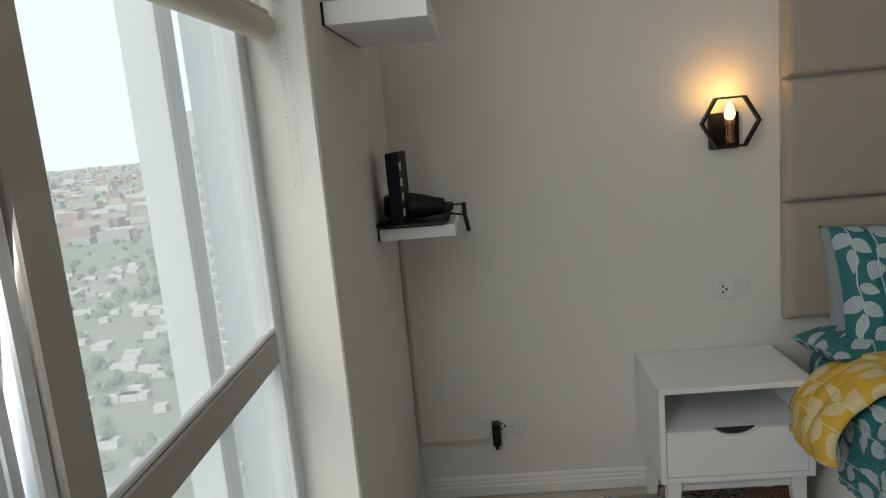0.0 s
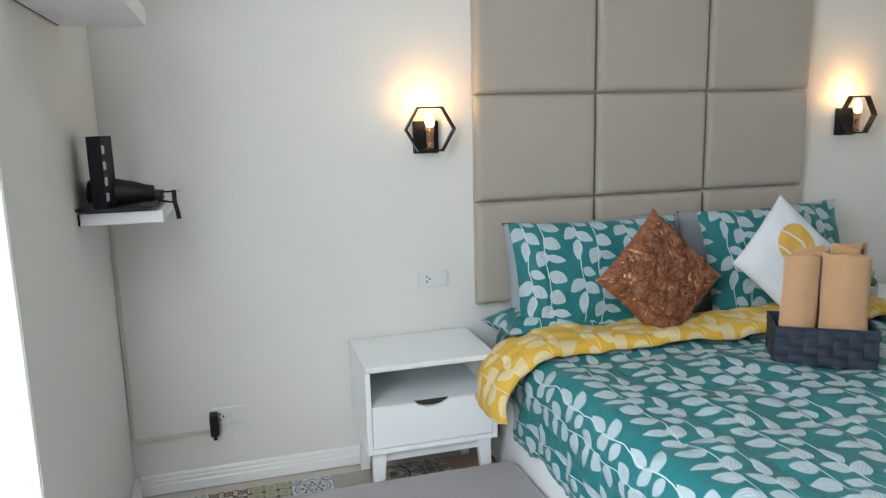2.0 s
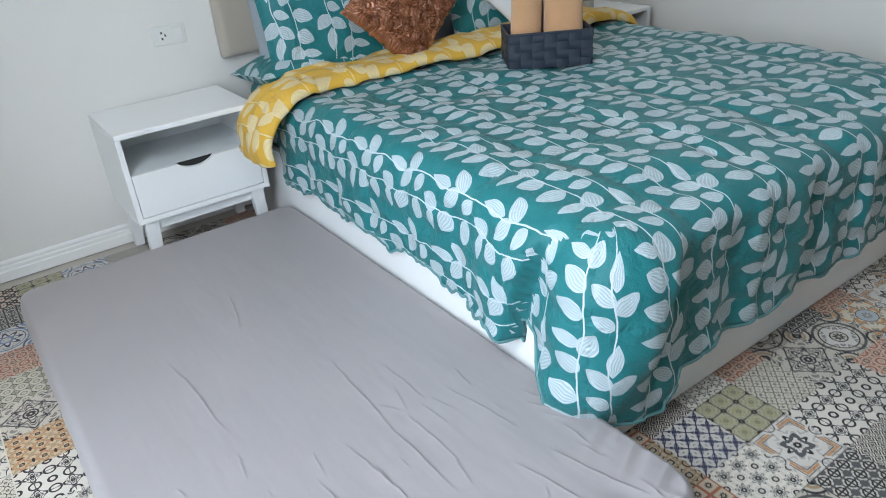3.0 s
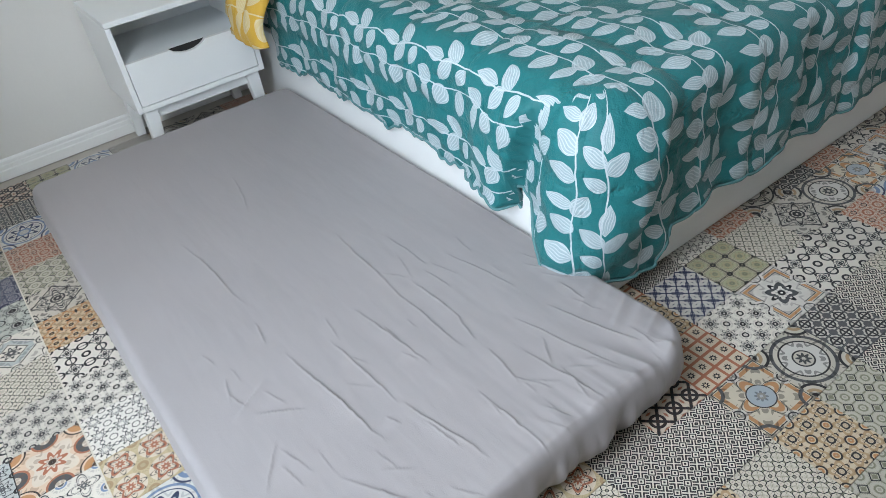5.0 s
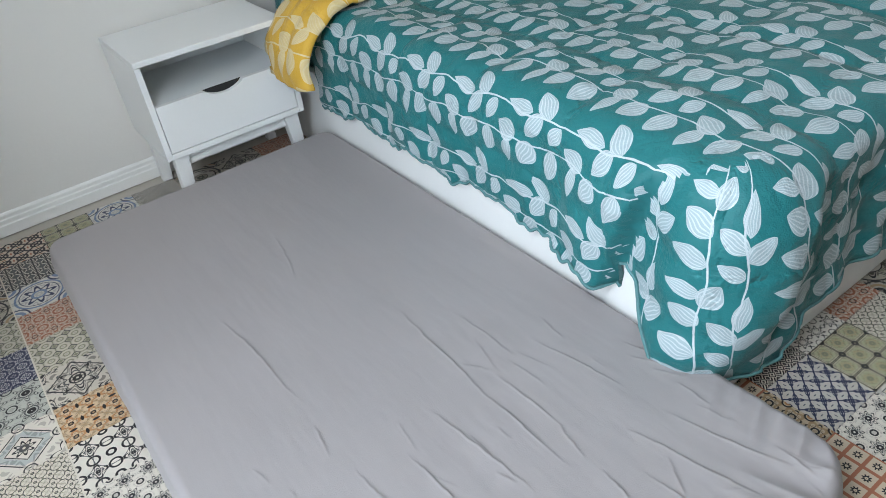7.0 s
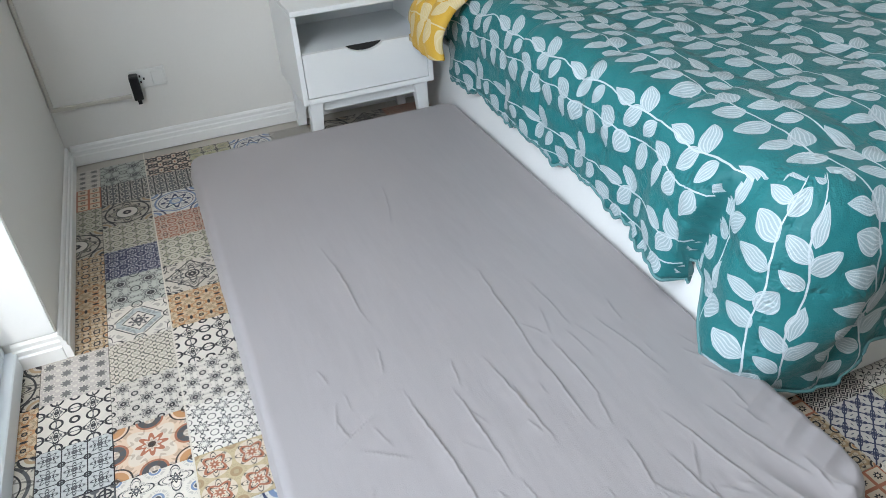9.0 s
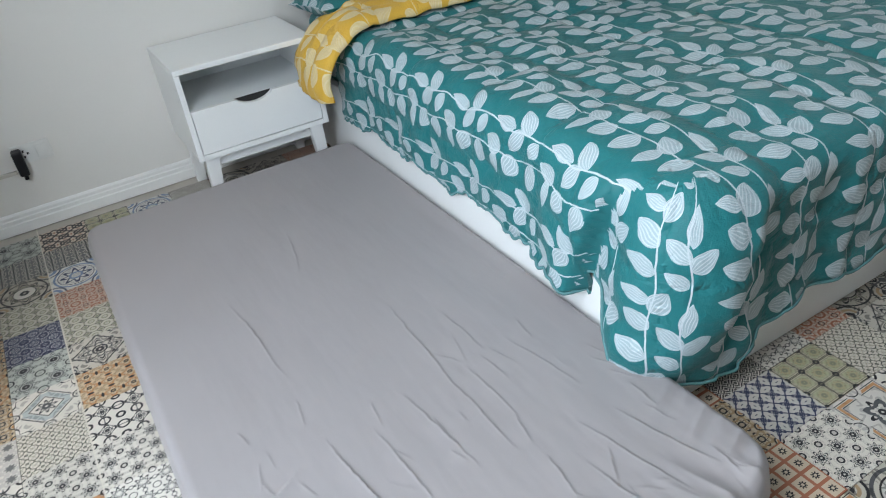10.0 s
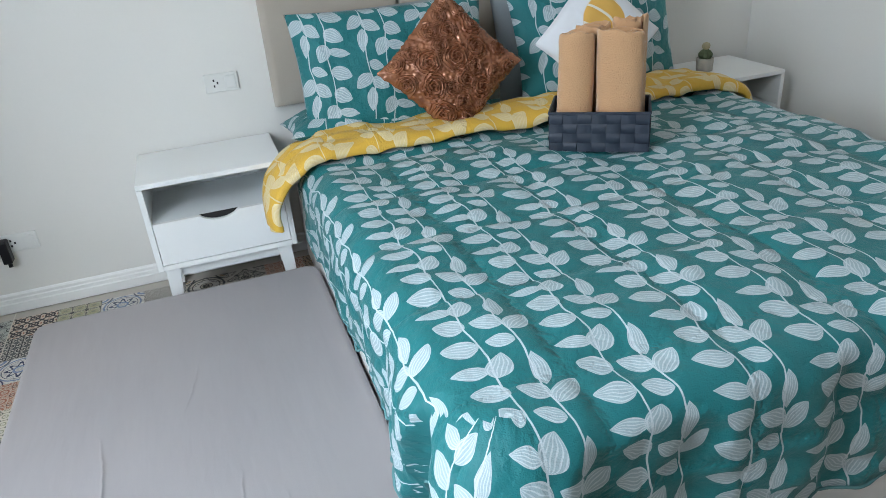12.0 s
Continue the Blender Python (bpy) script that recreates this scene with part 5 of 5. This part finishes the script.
# ---- floating shelves and what stands on them ----
def shelf(y0, y1, z0, z1, group):
    sh = thing("wall_shelf", (X_W, y0, z0), "white floating shelf in the corner", "shelf", group)
    part("board", block((0.005, 0, 0), (-1.068 - X_W, y1 - y0, z1 - z0), 0.002), shelf_white, sh)
    # added black plate draws the shadow gap between board and wall
    part("wall_gap_shadow", block((0.0005, 0.0005, 0.0005), (0.0045, y1 - y0 - 0.001, z1 - z0 - 0.001)), black_steel, sh, "dark plate painted as the shadow gap at the wall")
    return sh


shelf(-0.455, -0.03, 1.040, 1.074, "floating shelves")
shelf(-0.905, -0.425, 1.572, 1.620, "floating shelves")


def book_box(at, w, d, h, label):
    bk = thing("book", at, label, "book")
    part("cover", block((-w / 2, -d / 2, 0), (w / 2, d / 2, h), 0.002), navy_card, bk)
    rg = random.Random(int(h * 1000))
    for k in range(4):
        zc = h * (0.16 + 0.22 * k)
        part("title_bar", block((w / 2 + 0.0002, -d * 0.46, zc - 0.012), (w / 2 + 0.0012, -d * (0.10 + 0.2 * rg.random()), zc + 0.010)), ink_white, bk, "pale unreadable title mark")
    return bk


book_box(pose(-1.222, -0.40, 1.0865, 0, 0, -4), 0.036, 0.13, 0.196, "dark navy book standing upright on the shelf")
book_box(pose(-1.166, -0.745, 1.6205, 0, 0, -14), 0.040, 0.105, 0.105, "black boxed book standing upright on the shelf")

tray = thing("tray", (-1.185, -0.335, 1.0745), "flat black tray with a white-marked rim", "tray")
tr = bmesh.new()
for (xa, ya, za), (xb, yb, zb) in (((-0.085, -0.13, 0), (0.085, 0.13, 0.004)),):
    block((xa, ya, za), (xb, yb, zb), 0.001, 1, tr)
part("base", tr, black_plastic, tray)
for pts in ([(-0.085, -0.13), (0.085, -0.13), (0.102, -0.147), (-0.102, -0.147)], [(0.085, 0.13), (-0.085, 0.13), (-0.102, 0.147), (0.102, 0.147)],
            [(0.085, -0.13), (0.085, 0.13), (0.102, 0.147), (0.102, -0.147)], [(-0.085, 0.13), (-0.085, -0.13), (-0.102, -0.147), (-0.102, 0.147)]):
    bm = bmesh.new()
    lo = [bm.verts.new((x, y, 0.002 + (0.009 if k > 1 else 0))) for k, (x, y) in enumerate(pts)]
    hi = [bm.verts.new((x, y, 0.005 + (0.009 if k > 1 else 0))) for k, (x, y) in enumerate(pts)]
    bm.faces.new(lo)
    bm.faces.new(hi)
    for k in range(4):
        bm.faces.new((lo[k], lo[(k + 1) % 4], hi[(k + 1) % 4], hi[k]))
    bmesh.ops.recalc_face_normals(bm, faces=bm.faces[:])
    part("rim", bm, black_plastic, tray)
for k in range(4):
    part("mark", block((-0.055 + 0.036 * k, -0.139, 0.0098), (-0.028 + 0.036 * k, -0.136, 0.0106)), ink_white, tray, "pale unreadable mark")

dryer = thing("hair_dryer", pose(-1.185, -0.33, 1.118, 0, 4, 0), "black hair dryer lying on the tray", "hair dryer")
part("barrel", lathe([(0.004, -0.086), (0.030, -0.082), (0.040, -0.06), (0.041, -0.02), (0.034, 0.03), (0.026, 0.062), (0.024, 0.085), (0.020, 0.086), (0.019, 0.07)], 28, axis="X"), black_plastic, dryer, "", True)
part("rear_grille", lathe([(0.03, -0.092), (0.034, -0.088), (0.034, -0.082)], 24, axis="X"), black_steel, dryer, "", True)
part("nozzle", block((0.084, -0.024, -0.010), (0.112, 0.024, 0.010), 0.004), black_plastic, dryer)
part("handle", tube([(-0.02, -0.02, -0.02), (-0.03, -0.06, -0.028), (-0.05, -0.10, -0.030)], 0.013, 12), black_plastic, dryer, "", True)
part("cord_loop", tube([(0.10, -0.02, 0.006), (0.125, -0.035, 0.008), (0.142, -0.04, 0.010), (0.146, -0.04, -0.01), (0.142, -0.04, -0.022), (0.10, -0.03, -0.018)], 0.0028, 8), black_plastic, dryer, "", True)
part("plug", tube([(0.143, -0.04, 0.014), (0.145, -0.04, -0.02), (0.152, -0.04, -0.045), (0.157, -0.04, -0.07)], 0.0065, 10), black_plastic, dryer, "", True)

orn = thing("ball_ornament", (-1.198, -0.76, 1.6205), "black metal ornament of two balls on a rod", "ornament")
part("foot", lathe([(0.004, 0), (0.022, 0.001), (0.022, 0.005), (0.006, 0.008)], 24), black_steel, orn, "", True)
part("rod", tube([(0, 0, 0.006), (0.001, 0, 0.09), (-0.002, 0, 0.20)], 0.0026, 8), black_steel, orn, "", True)
for zz, r in ((0.118, 0.0135), (0.186, 0.018)):
    bm = bmesh.new()
    bmesh.ops.create_uvsphere(bm, u_segments=20, v_segments=14, radius=r, matrix=Matrix.Translation((0.0, -0.001, zz)))
    part("ball", bm, black_steel, orn, "", True)
stem = thing("dried_stem", (-1.135, -0.70, 1.6205), "thin dried orange grass stem on the shelf", "dried stem")
part("stalk", tube([(0, 0, 0), (-0.002, 0, 0.06), (0.001, 0, 0.12), (-0.004, 0, 0.175)], 0.0012, 6), dried_stem, stem, "", True)
tuft = bmesh.new()
for k in range(26):
    a, zz = k * 2.4, 0.11 + 0.0025 * k
    tube([(0, 0, zz), (0.006 * math.cos(a), 0.006 * math.sin(a), zz + 0.012)], 0.0008, 4, tuft)
part("tuft", tuft, dried_stem, stem)

# ---- pulled-out low mattress beside the bed ----
MX0, MX1, MY0, MY1, MZ = -0.902, 0.014, -2.185, -0.385, 0.122
WRINKLES = [(-0.65, -1.10, -0.63, -1.40, 6), (-0.63, -1.65, -0.60, -1.94, 9), (-0.75, -1.74, -0.68, -1.79, 5), (-0.54, -1.68, -0.53, -1.89, 7), (-0.45, -1.63, -0.43, -1.85, 7),
            (-0.34, -1.36, -0.35, -1.65, 6), (-0.35, -1.65, -0.35, -1.86, 6), (-0.30, -1.64, -0.30, -1.80, 6), (-0.41, -0.87, -0.45, -1.05, 3), (-0.32, -1.92, -0.33, -2.02, 6),
            (-0.79, -1.72, -0.71, -1.67, 4), (-0.14, -1.92, -0.09, -2.10, 8), (-0.06, -1.74, -0.03, -1.85, 5), (-0.22, -1.90, -0.17, -2.12, 7), (-0.52, -1.92, -0.49, -2.10, 8),
            (-0.27, -1.98, -0.25, -2.16, 8), (-0.40, -2.00, -0.40, -2.18, 8), (-0.25, -1.45, -0.24, -1.60, 4), (-0.18, -1.62, -0.15, -1.80, 5), (-0.70, -1.98, -0.62, -2.12, 7)]


def low_mattress_mesh():
    w, ln, re = MX1 - MX0, MY1 - MY0, 0.024
    cx, cy = (MX0 + MX1) / 2, (MY0 + MY1) / 2
    segs = []
    for xa, ya, xb, yb, h in WRINKLES:
        segs.append((Vector((xa, ya)), Vector((xb, yb)), h * 0.0005))

    rw = random.Random(5)
    for k in range(52):
        xa, ya = rw.uniform(-0.78, -0.06), -1.45 - 0.7 * rw.random() ** 0.8
        a, l = radians(rw.gauss(-80, 20)), rw.uniform(0.03, 0.10)
        segs.append((Vector((xa, ya)), Vector((xa + l * math.cos(a), ya + l * math.sin(a))), rw.uniform(0.0008, 0.0026)))

    def relief(x, y):
        h = 0.004 * noise.noise(Vector((x * 2.5, y * 2.0, 3))) + 0.0012 * noise.noise(Vector((x * 14, y * 5, 6)))
        q = Vector((x + 0.006 * noise.noise(Vector((x * 6, y * 7, 1))) + 0.0025 * noise.noise(Vector((x * 26, y * 30, 7))), y))
        near_foot = smooth01((-y - 2.02) / 0.17) * smooth01((x + 0.62) / 0.3)
        if near_foot > 0:
            g = noise.noise(Vector((x * 17 + y * 4, y * 2.5, 9)))
            h += near_foot * (0.020 * (0.5 - abs(g)) + 0.002 * noise.noise(Vector((x * 60, y * 8, 4))))
        near_side = smooth01((x + 0.13) / 0.11) * smooth01((-y - 1.85) / 0.2)
        if near_side > 0:
            h += near_side * 0.015 * (0.5 - abs(noise.noise(Vector((x * 4, y * 24 - x * 8, 2)))))
        for a, b, amp in segs:
            d = b - a
            t = (q - a).dot(d) / d.length_squared
            if -0.1 < t < 1.1:
                dist = (q - a - d * t).length
                if dist < 0.06:
                    side = (q - a).x * d.y - (q - a).y * d.x
                    h += amp * 0.55 * math.exp(-(dist / 0.0034) ** 2) * math.sin(math.pi * max(0, min(1, (t + 0.1) / 1.2)))
                    h += amp * 0.62 * math.exp(-(dist / 0.02) ** 2) * math.sin(math.pi * max(0, min(1, (t + 0.1) / 1.2))) * (1 if side > 0 else -0.4)
        return h

    nx, ny, nz = 420, 460, 8
    bm = bmesh.new()

    def outline(u, v):
        """Square place (-1..1) to the rounded plan."""
        x, y = u * w / 2, v * ln / 2
        rc = 0.10 if v < 0 else 0.05
        ix, iy = w / 2 - rc, ln / 2 - rc
        ex, ey = max(0.0, abs(x) - ix), max(0.0, abs(y) - iy)
        if ex > 0 and ey > 0:
            k = max(ex, ey) / math.hypot(ex, ey)
            ex, ey = ex * k, ey * k
        x = math.copysign(min(abs(x), ix) + ex, x)
        y = math.copysign(min(abs(y), iy) + ey, y)
        return x, y

    vs = []
    for i in range(nx + 1):
        row = []
        for j in range(ny + 1):
            u, v = 2 * i / nx - 1, 2 * j / ny - 1
            x, y = outline(u, v)
            e = min((1 - abs(u)) * w / 2, (1 - abs(v)) * ln / 2)
            rnd = re * (1 - math.sqrt(max(0.0, 1 - (1 - min(1.0, e / re)) ** 2)))
            X, Y = cx + x, cy + y
            row.append(bm.verts.new((X, Y, MZ - rnd + relief(X, Y) * min(1.0, 0.35 + e / 0.03))))
        vs.append(row)
    for i in range(nx):
        for j in range(ny):
            bm.faces.new((vs[i][j], vs[i + 1][j], vs[i + 1][j + 1], vs[i][j + 1]))
    loop = [vs[i][0] for i in range(nx)] + [vs[nx][j] for j in range(ny)] + [vs[i][ny] for i in range(nx, 0, -1)] + [vs[0][j] for j in range(ny, 0, -1)]
    prev = loop
    for k in range(1, nz + 1):
        f = k / nz
        cur = []
        for q, v0 in enumerate(loop):
            dx, dy = v0.co.x - cx, v0.co.y - cy
            foot = smooth01((-v0.co.y - 1.9) / 0.25)
            g = noise.noise(Vector((v0.co.x * 16, v0.co.y * 16, 3.0))) + 0.6 * noise.noise(Vector((v0.co.x * 38, v0.co.y * 38, 8.0)))
            pleat = (0.002 + 0.020 * foot) * g * math.sin(math.pi * f * 0.8)
            belly = 0.010 * math.sin(math.pi * f) - 0.016 * f * f + pleat
            n = Vector((dx / w, dy / ln, 0))
            n = Vector((n.x if abs(n.x) > 0.47 else 0, n.y if abs(n.y) > 0.48 else 0, 0))
            if n.length:
                n.normalize()
            cur.append(bm.verts.new((v0.co.x + n.x * belly, v0.co.y + n.y * belly, v0.co.z * (1 - f) + 0.003 * f)))
        for q in range(len(loop)):
            r = (q + 1) % len(loop)
            bm.faces.new((prev[q], prev[r], cur[r], cur[q]))
        prev = cur
    bmesh.ops.recalc_face_normals(bm, faces=bm.faces[:])
    return bm


low = thing("floor_mattress", (0, 0, 0), "low single mattress in a wrinkled grey fitted sheet on the floor", "mattress")
part("fitted_sheet", low_mattress_mesh(), grey_sheet, low, "wrinkled grey fitted sheet", True)
# added dark block paints a shadow line where mattress meets floor
part("floor_shadow_line", block((MX0 + 0.03, MY0 + 0.03, 0.0005), (MX1 - 0.03, MY1 - 0.03, 0.02), 0.004), navy_card, low, "dark block painted as the shadow line at the floor")

# ---- floor: bedding and patterned tiles ----
T0, T1, TX, TY = 0.1482, 0.1437, -1.195, -0.645
floor_ob = part("floor", block((X_W - 0.17, Y_S, -0.15), (X_E + 0.15, 0.15, -0.0045)), grout)
tagged(floor_ob, "floor of patchwork patterned cement-look tiles", "floor", kind="structure")
KNOWN = {(0, 0): "blue_lace", (0, 1): "sage", (0, 2): "diamond", (0, 3): "sprigs", (0, 4): "ringlets", (0, 5): "orange_star", (0, 6): "quatrefoil", (0, -1): "olive_mesh", (0, -2): "rosette", (0, -3): "grey_check", (0, -4): "sage",
         (1, -1): "red_scroll", (1, -2): "blue_medal", (1, -3): "grey_check", (1, -4): "dark_diagonal", (1, 0): "olive_mesh", (1, 1): "scroll_oval", (1, 2): "scroll_lattice", (1, 3): "circles", (1, 4): "ringlets", (1, 5): "star_ovals", (1, 6): "octagons", (1, 7): "blue_medal",
         (-1, 0): "tan_knots", (-1, 1): "scroll_lattice", (-1, 2): "tan_knots", (-1, 3): "grey_stars", (-1, 4): "circles", (-1, 5): "framed_sage", (-1, 6): "grey_check", (-1, -1): "rosette", (-1, -2): "olive_mesh", (-2, 3): "rosette", (-2, 4): "scroll_lattice", (-2, 5): "ring_medal", (-2, 6): "circles",
         (2, 2): "olive_mesh", (2, -2): "tan_knots", (2, -3): "red_scroll",
         (9, 9): "blue_hearts", (8, 9): "tan_knots", (8, 10): "rust_grid", (9, 10): "ringlets", (10, 9): "olive_blocks", (10, 8): "star_ovals", (10, 10): "brown_frame", (8, 11): "copper_cross", (9, 11): "ring_medal", (10, 11): "grey_check", (11, 10): "circles", (11, 11): "basket_lines",
         (11, 8): "red_scroll", (11, 9): "sprigs", (12, 9): "scroll_oval", (12, 10): "circles", (13, 9): "ring_medal", (13, 10): "red_scroll", (12, 8): "rosette", (13, 8): "grey_check", (13, 11): "orange_star", (7, 11): "basket_lines", (7, 10): "dark_diagonal", (6, 10): "basket_lines", (6, 11): "basket_lines",
         (5, 10): "octagons", (5, 11): "sprigs", (8, 12): "tan_knots", (9, 12): "olive_mesh", (10, 12): "basket_lines", (12, 11): "sprigs", (14, 8): "red_scroll", (14, 10): "blue_medal", (14, 9): "copper_cross", (7, 12): "sprigs"}
tile_names = sorted(TILES)
WARM = ["octagons", "rust_grid", "red_scroll", "tan_knots", "star_ovals", "circles", "olive_mesh", "dark_diagonal", "brown_frame", "red_scroll", "grey_stars", "sprigs", "copper_cross", "grey_check", "rosette", "basket_lines", "scroll_oval"]
tile_mesh = {}
for nm in tile_names:
    bm = bmesh.new()
    lay = bm.loops.layers.uv.new("UVMap")
    h, h1, b = T0 / 2 - 0.0004, T1 / 2 - 0.0004, 0.0004
    top = [bm.verts.new((x * (h - b), y * (h1 - b), 0)) for x, y in ((-1, -1), (1, -1), (1, 1), (-1, 1))]
    low_v = [bm.verts.new((x * h, y * h1, -0.0012)) for x, y in ((-1, -1), (1, -1), (1, 1), (-1, 1))]
    bot = [bm.verts.new((x * h, y * h1, -0.004)) for x, y in ((-1, -1), (1, -1), (1, 1), (-1, 1))]
    bm.faces.new(top)
    for k in range(4):
        j = (k + 1) % 4
        bm.faces.new((top[j], top[k], low_v[k], low_v[j]))
        bm.faces.new((low_v[j], low_v[k], bot[k], bot[j]))
    bmesh.ops.recalc_face_normals(bm, faces=bm.faces[:])
    for f in bm.faces:
        for lp in f.loops:
            lp[lay].uv = (lp.vert.co.x / (2 * h) + 0.5, lp.vert.co.y / (2 * h1) + 0.5)
    tile_mesh[nm] = mesh_of("tile", bm, TILES[nm])
rt = random.Random(23)
rest_bm = bmesh.new()
rest_lay = rest_bm.loops.layers.uv.new("UVMap")
singles = 0
for i in range(-2, 23):
    for j in range(-4, 46):
        x, y = TX + (i + 0.5) * T0, TY - (j + 0.5) * T1
        if y > -0.02 or y < Y_S + 0.05 or x > X_E - 0.05:
            continue
        if x < X_W - 0.03 and y > Y_PIER:
            continue
        nm = KNOWN.get((i, j)) or rt.choice(WARM if i > 6 else tile_names)
        hidden = (MX0 + 0.1 < x < MX1 - 0.1 and MY0 + 0.1 < y < MY1 - 0.1) or (0.1 < x < 1.4 and y > -1.75)
        if not hidden and singles < 300 and y > -3.0:
            ob = new("tile", tile_mesh[nm])
            ob.parent = floor_ob
            ob.matrix_basis = pose(x, y, 0, 0, 0, rt.choice((0, 180)))
            singles += 1
        else:
            f = rest_bm.faces.new([rest_bm.verts.new((x + a * (T0 / 2 - 0.0004), y + b * (T1 / 2 - 0.0004), -0.0005)) for a, b in ((-1, -1), (1, -1), (1, 1), (-1, 1))])
            f.material_index = tile_names.index(nm)
            for lp, q in zip(f.loops, ((0, 0), (1, 0), (1, 1), (0, 1))):
                lp[rest_lay].uv = q
rest = part("tile_field", rest_bm, [TILES[n] for n in tile_names], floor_ob)
rest["kind"] = "stuff"
part("seam", block((TX + T0 - 0.0018, Y_S + 0.02, -0.001), (TX + T0 + 0.0018, -0.02, 0.0006)), surface("seam_cream", (0.62, 0.58, 0.5), 0.6, 0.1, 10, 100, 0.0), floor_ob, "pale straight seam")
